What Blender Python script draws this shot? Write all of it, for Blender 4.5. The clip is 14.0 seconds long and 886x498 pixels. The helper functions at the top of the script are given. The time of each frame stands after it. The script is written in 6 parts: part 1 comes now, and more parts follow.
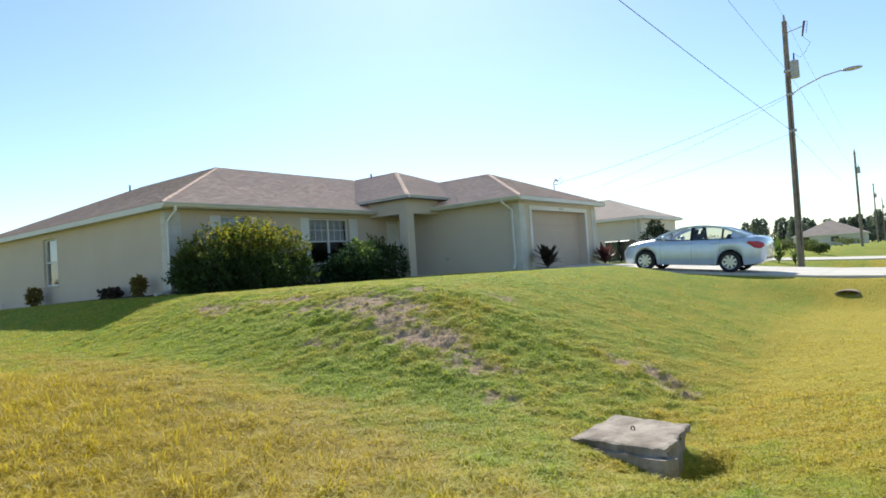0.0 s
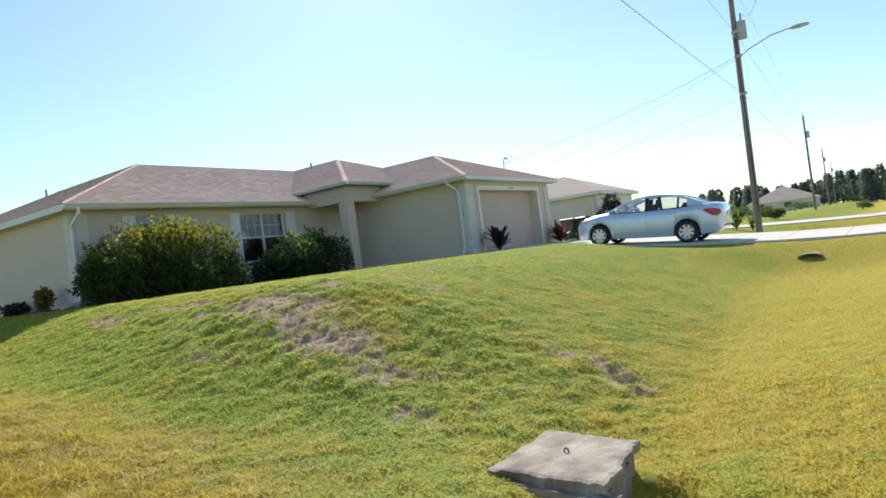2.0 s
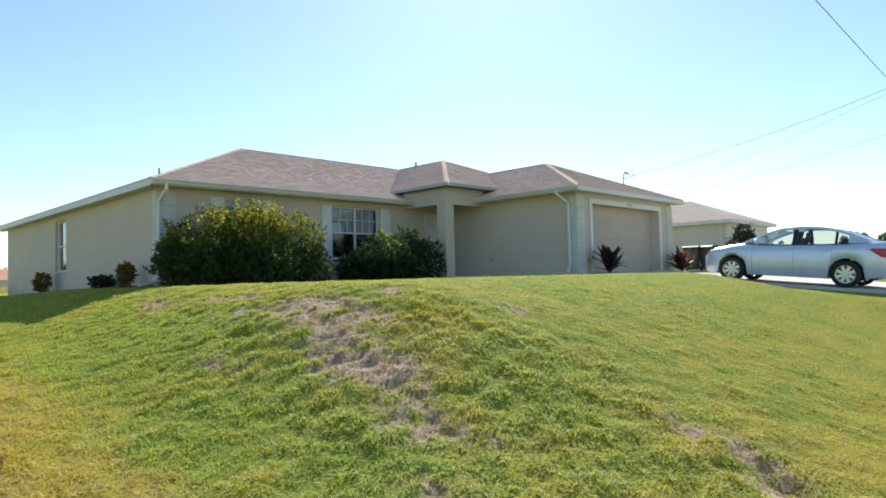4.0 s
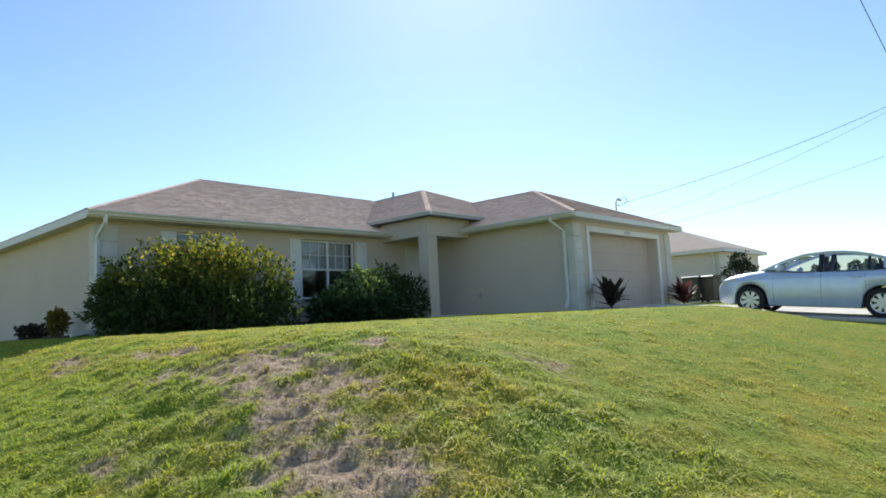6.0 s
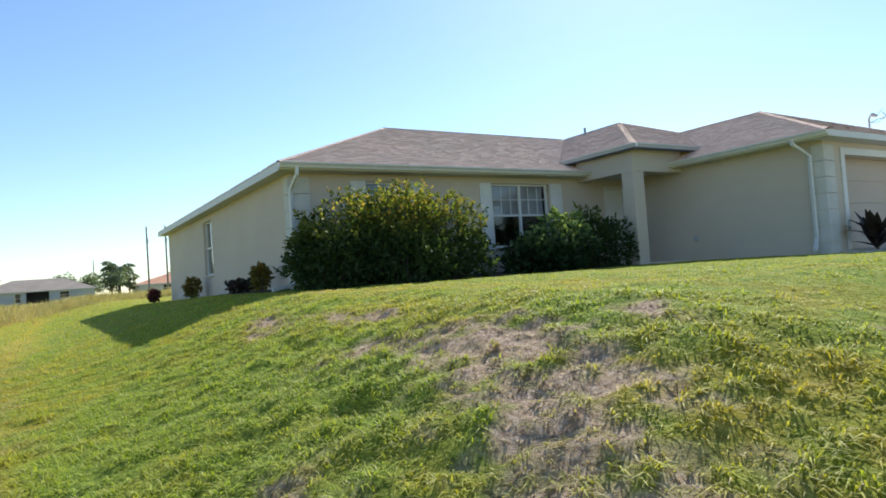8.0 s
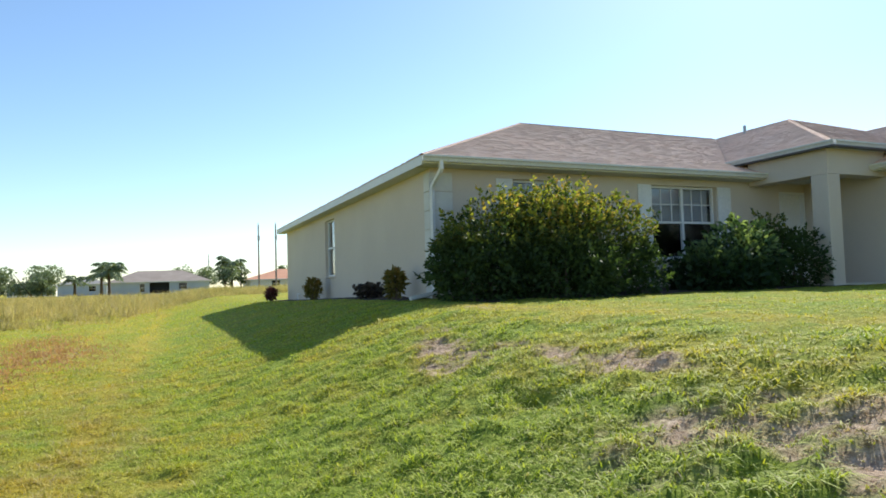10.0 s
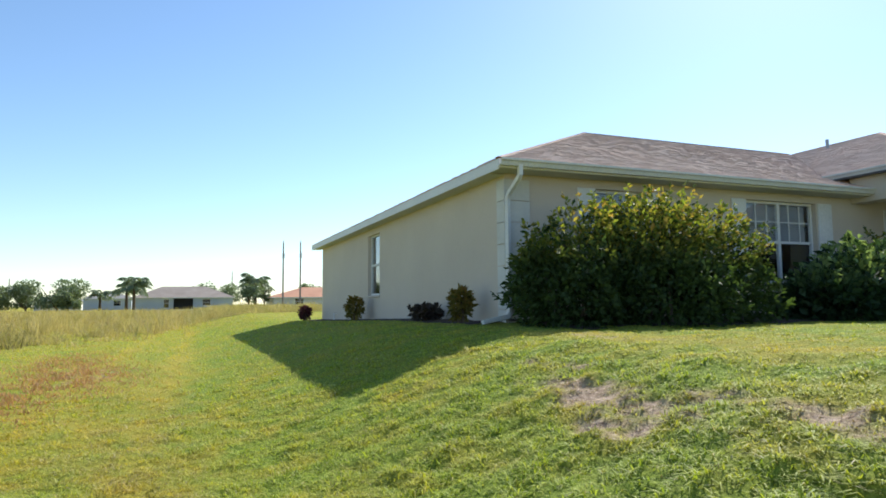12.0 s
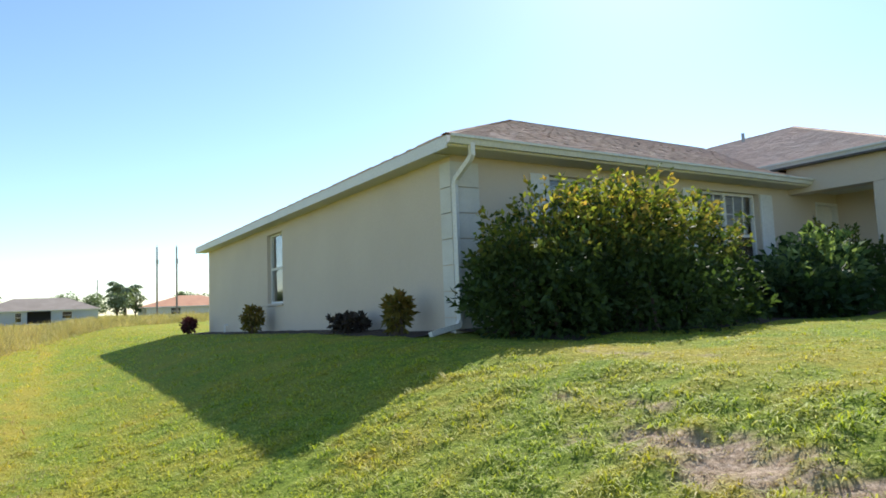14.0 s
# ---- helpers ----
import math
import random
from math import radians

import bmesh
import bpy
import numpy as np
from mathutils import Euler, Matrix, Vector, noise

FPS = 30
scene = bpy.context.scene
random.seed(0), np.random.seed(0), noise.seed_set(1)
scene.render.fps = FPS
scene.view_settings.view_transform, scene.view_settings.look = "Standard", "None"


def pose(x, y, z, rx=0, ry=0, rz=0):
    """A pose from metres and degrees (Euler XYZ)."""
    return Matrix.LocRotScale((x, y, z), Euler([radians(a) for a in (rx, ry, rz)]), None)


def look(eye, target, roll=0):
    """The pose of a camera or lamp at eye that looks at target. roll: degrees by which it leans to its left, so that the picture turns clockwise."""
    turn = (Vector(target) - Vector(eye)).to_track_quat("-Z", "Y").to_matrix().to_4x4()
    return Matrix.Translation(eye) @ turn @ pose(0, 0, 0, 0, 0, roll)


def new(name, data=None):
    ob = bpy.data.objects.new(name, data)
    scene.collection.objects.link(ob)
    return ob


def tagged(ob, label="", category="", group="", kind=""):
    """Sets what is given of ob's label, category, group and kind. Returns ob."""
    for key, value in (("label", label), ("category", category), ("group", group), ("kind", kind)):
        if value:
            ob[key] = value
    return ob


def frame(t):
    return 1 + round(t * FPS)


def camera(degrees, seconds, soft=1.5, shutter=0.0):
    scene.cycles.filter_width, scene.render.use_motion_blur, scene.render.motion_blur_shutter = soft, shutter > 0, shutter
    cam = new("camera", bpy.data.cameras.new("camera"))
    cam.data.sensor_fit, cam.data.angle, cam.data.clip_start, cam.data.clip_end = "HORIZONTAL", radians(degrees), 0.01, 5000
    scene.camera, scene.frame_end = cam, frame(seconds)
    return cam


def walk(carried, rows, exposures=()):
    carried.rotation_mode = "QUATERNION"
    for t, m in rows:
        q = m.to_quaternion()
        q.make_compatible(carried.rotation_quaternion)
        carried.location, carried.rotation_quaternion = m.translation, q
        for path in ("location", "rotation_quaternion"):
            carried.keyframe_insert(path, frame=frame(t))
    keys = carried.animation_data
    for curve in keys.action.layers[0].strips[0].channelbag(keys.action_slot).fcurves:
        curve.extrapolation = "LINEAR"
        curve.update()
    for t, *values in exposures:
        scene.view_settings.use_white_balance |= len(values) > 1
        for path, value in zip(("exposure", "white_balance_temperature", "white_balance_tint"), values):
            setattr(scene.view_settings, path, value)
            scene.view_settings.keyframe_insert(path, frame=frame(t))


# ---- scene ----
cam = camera(69.4, 14.0, soft=1.7)
PATH = [
    (0, (-2.79, 1.517, 1.637), (-4.013, 3.098, 1.7), -3.9),
    (0.5, (-2.869, 1.788, 1.617), (-4.02, 3.422, 1.706), -9.0),
    (1, (-2.941, 2.203, 1.606), (-4.131, 3.81, 1.612), -10.4),
    (1.5, (-3.086, 2.619, 1.548), (-4.25, 4.245, 1.533), -7.1),
    (2, (-3.112, 3.085, 1.54), (-4.252, 4.728, 1.557), -7.6),
    (2.5, (-3.22, 3.528, 1.518), (-4.388, 5.151, 1.508), -7.0),
    (3, (-3.284, 4.142, 1.557), (-4.556, 5.684, 1.604), -5.6),
    (3.5, (-3.672, 4.51, 1.53), (-5.063, 5.946, 1.576), -7.9),
    (4, (-4.082, 4.818, 1.481), (-5.478, 6.248, 1.566), -1.6),
    (4.2, (-4.258, 4.925, 1.477), (-5.66, 6.35, 1.545), -4.0),
    (6.5, (-6.051, 6.364, 1.563), (-7.32, 7.892, 1.798), -2.5),
    (7, (-6.470, 6.525, 1.567), (-7.649, 8.120, 1.820), -3.1),
    (7.5, (-6.889, 6.665, 1.553), (-8.474, 7.869, 1.751), -3.7),
    (8, (-7.258, 6.847, 1.62), (-8.954, 7.904, 1.688), -4.0),
    (8.5, (-7.715, 6.967, 1.7), (-9.497, 7.871, 1.795), -5.2),
    (9, (-8.274, 6.854, 1.771), (-10.09, 7.689, 1.848), -3.0),
    (9.2, (-8.495, 6.835, 1.788), (-10.321, 7.648, 1.858), -1.9),
    (11.3, (-10.375, 6.438, 1.78), (-12.212, 7.212, 1.939), -1.1),
    (11.5, (-10.556, 6.453, 1.812), (-12.398, 7.216, 1.973), 0.0),
    (12, (-10.998, 6.42, 1.794), (-12.85, 7.156, 1.959), -0.5),
    (12.5, (-11.52, 6.487, 1.827), (-13.341, 7.296, 2.001), -0.3),
    (13, (-11.967, 6.444, 1.907), (-13.73, 7.369, 2.094), -0.5),
    (13.5, (-12.498, 6.498, 1.879), (-14.234, 7.47, 2.089), -2.7),
    (14, (-13.055, 6.512, 1.88), (-14.747, 7.565, 2.045), -2.2),
]
walk(cam, [(t, look(eye, target, roll)) for t, eye, target, roll in PATH], exposures=[(0.0, 0.43, 6250, 6), (4.0, 0.50, 6250, 6), (6.3, 0.34, 6000, 6), (7.6, 0.33, 5900, 6), (8.4, 0.54, 6150, 6), (9.2, 0.56, 6200, 6), (11.5, 0.50, 6050, 6), (12.5, 0.50, 6050, 6), (14.0, 0.64, 6150, 6)])

# ---- world and sun ----
SUN = Vector((-2.45, 3.02, 3.2)).normalized()
world = bpy.data.worlds.new("world")
scene.world = world
world.use_nodes = True
wn = world.node_tree.nodes
sky = wn.new("ShaderNodeTexSky")
sky.sky_type, sky.sun_disc = "NISHITA", False
sky.sun_elevation = math.asin(SUN.z)
sky.sun_rotation = math.atan2(SUN.x, SUN.y)
sky.air_density, sky.dust_density, sky.ozone_density = 1.0, 0.25, 2.5
wn["Background"].inputs["Strength"].default_value = 0.125
world.node_tree.links.new(sky.outputs[0], wn["Background"].inputs["Color"])
sun = new("sun", bpy.data.lights.new("sun", "SUN"))
sun.data.energy, sun.data.angle, sun.data.color = 5.0, radians(0.5), (1.0, 0.93, 0.82)
sun.matrix_world = look(SUN * 60, (0, 0, 0))


# ---- materials ----
def material(name):
    m = bpy.data.materials.new(name)
    m.use_nodes = True
    return m, m.node_tree.nodes, m.node_tree.links, m.node_tree.nodes["Principled BSDF"]


def add(nodes, kind, **values):
    n = nodes.new(kind)
    for key, value in values.items():
        n.inputs[key.replace("_", " ")].default_value = value
    return n


def ramp(nodes, links, source, stops):
    n = nodes.new("ShaderNodeValToRGB")
    while len(n.color_ramp.elements) < len(stops):
        n.color_ramp.elements.new(0.5)
    for e, (at, c) in zip(n.color_ramp.elements, stops):
        e.position, e.color = at, (*c, 1)
    links.new(source, n.inputs[0])
    return n.outputs[0]


def mixed(nodes, links, fac, a, b, kind="MIX"):
    n = nodes.new("ShaderNodeMix")
    n.data_type, n.blend_type = "RGBA", kind
    for sock, v in ((n.inputs[0], fac), (n.inputs[6], a), (n.inputs[7], b)):
        if isinstance(v, bpy.types.NodeSocket):
            links.new(v, sock)
        else:
            sock.default_value = v if isinstance(v, float) else (*v, 1)
    return n.outputs[2]


def where(nodes):
    return nodes.new("ShaderNodeNewGeometry").outputs["Position"]


def noise_of(nodes, links, scale, detail=4.0, rough=0.55, vec=None):
    n = add(nodes, "ShaderNodeTexNoise", Scale=scale, Detail=detail, Roughness=rough)
    links.new(vec or where(nodes), n.inputs["Vector"])
    return n.outputs["Fac"]


def bump(nodes, links, bsdf, height, strength, distance):
    n = add(nodes, "ShaderNodeBump", Strength=strength, Distance=distance)
    links.new(height, n.inputs["Height"])
    links.new(n.outputs[0], bsdf.inputs["Normal"])


def painted(name, dark, light, big=0.7, fine=60.0, rough=0.85, relief=0.3, depth=0.004, metal=0.0):
    """Two scales of variation between two colours, with fine relief."""
    m, nd, lk, b = material(name)
    a = noise_of(nd, lk, big)
    f = noise_of(nd, lk, fine, 3.0)
    base = ramp(nd, lk, a, [(0.3, dark), (0.7, light)])
    grain = ramp(nd, lk, f, [(0.25, (0.8, 0.8, 0.8)), (0.75, (1.0, 1.0, 1.0))])
    lk.new(mixed(nd, lk, 1.0, base, grain, "MULTIPLY"), b.inputs["Base Color"])
    b.inputs["Roughness"].default_value = rough
    b.inputs["Metallic"].default_value = metal
    if relief:
        bump(nd, lk, b, f, relief, depth)
    return m


STUCCO = painted("stucco", (0.63, 0.54, 0.44), (0.69, 0.60, 0.49), 0.5, 90.0, 0.92, 0.5, 0.004)
WHITE = painted("white paint", (0.74, 0.73, 0.70), (0.82, 0.81, 0.78), 1.2, 30.0, 0.55, 0.05)
QUOIN = painted("quoin stucco", (0.62, 0.60, 0.55), (0.74, 0.72, 0.67), 2.0, 80.0, 0.9, 0.4)
SOFFIT = painted("soffit", (0.62, 0.60, 0.56), (0.70, 0.68, 0.63), 1.0, 40.0, 0.8, 0.1)
GUTTER = painted("gutter metal", (0.66, 0.65, 0.61), (0.76, 0.75, 0.71), 1.5, 25.0, 0.45, 0.05)
GARAGE = painted("garage door paint", (0.52, 0.43, 0.35), (0.58, 0.48, 0.39), 0.8, 40.0, 0.6, 0.1)
CONCRETE = painted("concrete", (0.58, 0.52, 0.44), (0.70, 0.64, 0.55), 0.9, 35.0, 0.9, 0.4, 0.006)
OLDCONCRETE = painted("weathered concrete", (0.21, 0.165, 0.125), (0.48, 0.40, 0.32), 5.0, 45.0, 0.95, 0.8, 0.012)
DARKWOOD = painted("pole timber", (0.20, 0.165, 0.14), (0.32, 0.27, 0.23), 3.0, 40.0, 0.9, 0.6, 0.01)
GREYMETAL = painted("grey metal", (0.38, 0.39, 0.40), (0.50, 0.51, 0.52), 3.0, 30.0, 0.5, 0.05)
BLACK = painted("black rubber", (0.012, 0.012, 0.013), (0.025, 0.025, 0.026), 6.0, 60.0, 0.8, 0.2)
RUST = painted("rusted iron", (0.09, 0.045, 0.03), (0.18, 0.09, 0.05), 20.0, 90.0, 0.9, 0.5, 0.002)
BINPLASTIC = painted("bin plastic", (0.025, 0.05, 0.035), (0.04, 0.07, 0.05), 3.0, 50.0, 0.5, 0.1)
BINGREY = painted("grey bin plastic", (0.05, 0.048, 0.045), (0.085, 0.08, 0.075), 3.0, 50.0, 0.5, 0.1)
BARK = painted("bark", (0.07, 0.05, 0.035), (0.14, 0.10, 0.07), 8.0, 50.0, 0.95, 0.8, 0.01)
MULCH = painted("mulch", (0.035, 0.022, 0.015), (0.10, 0.065, 0.045), 14.0, 60.0, 1.0, 1.0, 0.02)
CABLE = painted("cable", (0.03, 0.03, 0.03), (0.05, 0.05, 0.05), 3.0, 30.0, 0.6, 0.0)


def shingle_material():
    m, nd, lk, b = material("asphalt shingle")
    isl = nd.new("ShaderNodeNewGeometry").outputs["Random Per Island"]
    base = ramp(nd, lk, isl, [(0.0, (0.73, 0.50, 0.39)), (0.4, (0.80, 0.565, 0.45)), (0.8, (0.85, 0.625, 0.505)), (1.0, (0.77, 0.535, 0.42))])
    big = ramp(nd, lk, noise_of(nd, lk, 0.45), [(0.3, (0.90, 0.89, 0.89)), (0.7, (1.04, 1.0, 0.98))])
    f = noise_of(nd, lk, 120.0, 2.0)
    grit = ramp(nd, lk, f, [(0.3, (0.7, 0.7, 0.7)), (0.7, (1.15, 1.15, 1.15))])
    c = mixed(nd, lk, 1.0, mixed(nd, lk, 1.0, base, big, "MULTIPLY"), grit, "MULTIPLY")
    lk.new(c, b.inputs["Base Color"])
    b.inputs["Roughness"].default_value = 0.9
    bump(nd, lk, b, f, 0.5, 0.004)
    return m


SHINGLE = shingle_material()


def glass_material(name, tint=(0.9, 0.93, 0.94)):
    m, nd, lk, b = material(name)
    b.inputs["Base Color"].default_value = (*tint, 1)
    b.inputs["Transmission Weight"].default_value = 1.0
    b.inputs["Roughness"].default_value = 0.02
    b.inputs["IOR"].default_value = 1.5
    return m


GLASS = glass_material("window glass")


def plain(name, colour, rough=0.5, metal=0.0, coat=0.0):
    m, nd, lk, b = material(name)
    f = noise_of(nd, lk, 4.0)
    lk.new(ramp(nd, lk, f, [(0.3, [c * 0.93 for c in colour]), (0.7, [min(1, c * 1.05) for c in colour])]), b.inputs["Base Color"])
    b.inputs["Roughness"].default_value, b.inputs["Metallic"].default_value = rough, metal
    b.inputs["Coat Weight"].default_value = coat
    return m


CARPAINT = plain("silver blue car paint", (0.60, 0.70, 0.86), 0.34, 0.3, 1.0)
CHROME = plain("wheel silver", (0.62, 0.63, 0.65), 0.3, 0.8)
TRIMBLACK = plain("black trim", (0.015, 0.015, 0.017), 0.35)
TAILRED = plain("red lamp lens", (0.45, 0.02, 0.02), 0.15, 0.0, 1.0)
LAMPCLEAR = plain("lamp lens", (0.7, 0.72, 0.75), 0.1, 0.2, 1.0)
SEATGREY = plain("car seat cloth", (0.09, 0.09, 0.095), 0.9)
BLINDS = plain("window blind", (0.42, 0.43, 0.47), 0.8)
ROOMDARK = plain("dark room", (0.05, 0.05, 0.055), 0.9)


def leaf_material(name, dark, light, young_lit, through_light=0.45):
    """Leaves: each leaf differs, the young and sunlit-toned ones by their own attribute, and light passes through."""
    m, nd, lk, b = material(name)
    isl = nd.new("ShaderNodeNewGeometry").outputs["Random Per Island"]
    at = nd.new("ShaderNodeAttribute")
    at.attribute_name = "young_lit"
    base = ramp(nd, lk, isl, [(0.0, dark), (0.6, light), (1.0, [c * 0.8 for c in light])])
    fresh_lit = ramp(nd, lk, isl, [(0.0, young_lit[0]), (0.5, young_lit[1]), (1.0, young_lit[2])])
    c = mixed(nd, lk, at.outputs["Fac"], base, fresh_lit)
    lk.new(c, b.inputs["Base Color"])
    b.inputs["Roughness"].default_value = 0.6
    b.inputs["Specular IOR Level"].default_value = 0.3
    tr = nd.new("ShaderNodeBsdfTranslucent")
    lk.new(mixed(nd, lk, 1.0, c, (1.0, 1.0, 0.55), "MULTIPLY"), tr.inputs["Color"])
    mx = add(nd, "ShaderNodeMixShader", Fac=through_light)
    lk.new(b.outputs[0], mx.inputs[1])
    lk.new(tr.outputs[0], mx.inputs[2])
    lk.new(mx.outputs[0], nd["Material Output"].inputs["Surface"])
    return m


# LEAF_BUSH, LEAF_BROAD: last three tones mix young growth with painted sunlight
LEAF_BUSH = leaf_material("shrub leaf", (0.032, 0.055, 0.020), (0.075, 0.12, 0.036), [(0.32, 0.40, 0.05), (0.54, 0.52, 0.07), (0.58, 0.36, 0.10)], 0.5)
LEAF_BROAD = leaf_material("broad leaf", (0.020, 0.042, 0.018), (0.045, 0.085, 0.032), [(0.30, 0.42, 0.15), (0.42, 0.52, 0.22), (0.34, 0.46, 0.17)])
LEAF_DARK = leaf_material("dark leaf", (0.012, 0.024, 0.012), (0.03, 0.05, 0.02), [(0.05, 0.07, 0.02), (0.06, 0.08, 0.02), (0.05, 0.06, 0.02)], 0.2)
LEAF_RED = leaf_material("red cordyline leaf", (0.03, 0.012, 0.016), (0.07, 0.02, 0.03), [(0.25, 0.06, 0.08), (0.3, 0.1, 0.1), (0.2, 0.04, 0.06)], 0.3)
LEAF_MAROON = leaf_material("maroon leaf", (0.025, 0.025, 0.018), (0.06, 0.045, 0.035), [(0.05, 0.035, 0.03), (0.05, 0.03, 0.025), (0.04, 0.035, 0.02)], 0.1)
LEAF_CROTON = leaf_material("croton leaf", (0.10, 0.10, 0.02), (0.22, 0.18, 0.04), [(0.3, 0.2, 0.04), (0.35, 0.14, 0.04), (0.25, 0.2, 0.05)], 0.35)
# pines paled and greyed: distance haze is mixed into these leaf colours
LEAF_PINE_HAZE = leaf_material("hazed pine foliage", (0.17, 0.215, 0.21), (0.24, 0.285, 0.275), [(0.05, 0.07, 0.05), (0.06, 0.08, 0.05), (0.05, 0.06, 0.05)], 0.4)
LEAF_SCRUB = leaf_material("scrub leaf", (0.10, 0.13, 0.05), (0.17, 0.20, 0.08), [(0.2, 0.22, 0.1), (0.2, 0.2, 0.1), (0.2, 0.2, 0.1)], 0.4)
# far trees and palms: base greens lifted to carry the haze between
LEAF_TREE_HAZE = leaf_material("hazed far tree leaf", (0.16, 0.21, 0.12), (0.25, 0.30, 0.18), [(0.09, 0.13, 0.04), (0.1, 0.14, 0.05), (0.08, 0.12, 0.04)], 0.3)


PALETTES = {
    "ground": [(0.06, 0.085, 0.014), (0.21, 0.27, 0.036), (0.31, 0.36, 0.065), (0.24, 0.20, 0.03), (0.37, 0.30, 0.045), (0.47, 0.385, 0.085), (0.18, 0.11, 0.07), (0.46, 0.33, 0.23), (0.70, 0.53, 0.41)],
    "blade": [(0.25, 0.345, 0.026), (0.40, 0.48, 0.038), (0.52, 0.57, 0.08), (0.53, 0.42, 0.032), (0.64, 0.49, 0.048), (0.68, 0.53, 0.10), (0.22, 0.16, 0.075), (0.42, 0.33, 0.17), (0.62, 0.52, 0.33)],
    "seed": [(0.36, 0.17, 0.075), (0.48, 0.25, 0.12), (0.55, 0.34, 0.18), (0.40, 0.20, 0.09), (0.5, 0.28, 0.13), (0.56, 0.36, 0.19), (0.3, 0.16, 0.09), (0.42, 0.25, 0.15), (0.5, 0.33, 0.2)],
    "weed": [(0.16, 0.18, 0.045), (0.31, 0.30, 0.085), (0.46, 0.40, 0.16), (0.38, 0.30, 0.11), (0.54, 0.43, 0.17), (0.66, 0.53, 0.26), (0.14, 0.10, 0.06), (0.28, 0.21, 0.13), (0.42, 0.33, 0.22)],
}


def lawn_material(name, kind):
    """Grass and soil: the wear of the turf comes with the mesh as bare, its dryness as dry."""
    m, nd, lk, b = material(name)
    blade = kind != "ground"
    dry, bare = nd.new("ShaderNodeAttribute"), nd.new("ShaderNodeAttribute")
    dry.attribute_name, bare.attribute_name = "dry", "bare"
    pick = nd.new("ShaderNodeNewGeometry").outputs["Random Per Island"] if blade else noise_of(nd, lk, 26.0, 6.0, 0.7)
    lo, hi = (0.0, 1.0) if blade else (0.3, 0.7)
    p = PALETTES[kind]
    green, straw, dead = (ramp(nd, lk, pick, [(lo, p[k]), (0.5, p[k + 1]), (hi, p[k + 2])]) for k in (0, 3, 6))
    c = mixed(nd, lk, dry.outputs["Fac"], green, straw)
    c = mixed(nd, lk, bare.outputs["Fac"], c, dead)
    lk.new(c, b.inputs["Base Color"])
    b.inputs["Roughness"].default_value = 0.6 if blade else 0.95
    b.inputs["Specular IOR Level"].default_value = 0.35 if blade else 0.1
    if blade:
        tr = nd.new("ShaderNodeBsdfTranslucent")
        lk.new(mixed(nd, lk, 1.0, c, (1.0, 1.0, 0.6), "MULTIPLY"), tr.inputs["Color"])
        mx = add(nd, "ShaderNodeMixShader", Fac=0.5)
        lk.new(b.outputs[0], mx.inputs[1])
        lk.new(tr.outputs[0], mx.inputs[2])
        lk.new(mx.outputs[0], nd["Material Output"].inputs["Surface"])
    else:
        bump(nd, lk, b, noise_of(nd, lk, 18.0, 8.0, 0.7), 0.8, 0.05)
    return m


SOIL, BLADE, WEED = lawn_material("lawn ground", "ground"), lawn_material("grass blade", "blade"), lawn_material("weed blade", "weed")
SEEDHEAD = lawn_material("reddish seed heads", "seed")


# ---- building helpers ----
def thing(name, at, label, category, group=""):
    ob = new(name)
    ob.matrix_basis = Matrix.Translation(at)
    return tagged(ob, label, category, group)


def adopt(ob, parent):
    if parent is not None:
        ob.parent = parent
        ob.matrix_parent_inverse = Matrix.Identity(4) if parent.type == "MESH" else parent.matrix_basis.inverted()
    return ob


def part(name, bm, mat, parent, label="", smooth=False):
    """A bmesh as one mesh object under a thing or part."""
    me = bpy.data.meshes.new(name)
    bmesh.ops.recalc_face_normals(bm, faces=bm.faces[:])
    bm.to_mesh(me)
    bm.free()
    me.materials.append(mat)
    if smooth:
        me.polygons.foreach_set("use_smooth", [True] * len(me.polygons))
    ob = adopt(new(name, me), parent)
    if label:
        ob["label"] = label
    return ob


def sheet(name, verts, faces, mat, parent=None, attrs=None):
    """A mesh from computed arrays; attrs: a float per point."""
    me = bpy.data.meshes.new(name)
    verts, faces = np.asarray(verts, float), np.asarray(faces, int)
    me.vertices.add(len(verts))
    me.vertices.foreach_set("co", verts.ravel())
    k = faces.shape[1]
    me.loops.add(faces.size)
    me.loops.foreach_set("vertex_index", faces.ravel())
    me.polygons.add(len(faces))
    me.polygons.foreach_set("loop_start", np.arange(0, faces.size, k))
    me.update(calc_edges=True)
    for key, values in (attrs or {}).items():
        me.attributes.new(key, "FLOAT", "POINT").data.foreach_set("value", np.asarray(values, float))
    me.materials.append(mat)
    return adopt(new(name, me), parent)


def bx(bm, x0, x1, y0, y1, z0, z1, bevel=0.0):
    r = bmesh.ops.create_cube(bm, size=1, matrix=Matrix.LocRotScale(((x0 + x1) / 2, (y0 + y1) / 2, (z0 + z1) / 2), None, (abs(x1 - x0), abs(y1 - y0), abs(z1 - z0))))
    if bevel:
        es = list({e for v in r["verts"] for e in v.link_edges})
        bmesh.ops.bevel(bm, geom=es, offset=bevel, segments=1, affect="EDGES")
    return bm


def box(*a, **k):
    return bx(bmesh.new(), *a, **k)


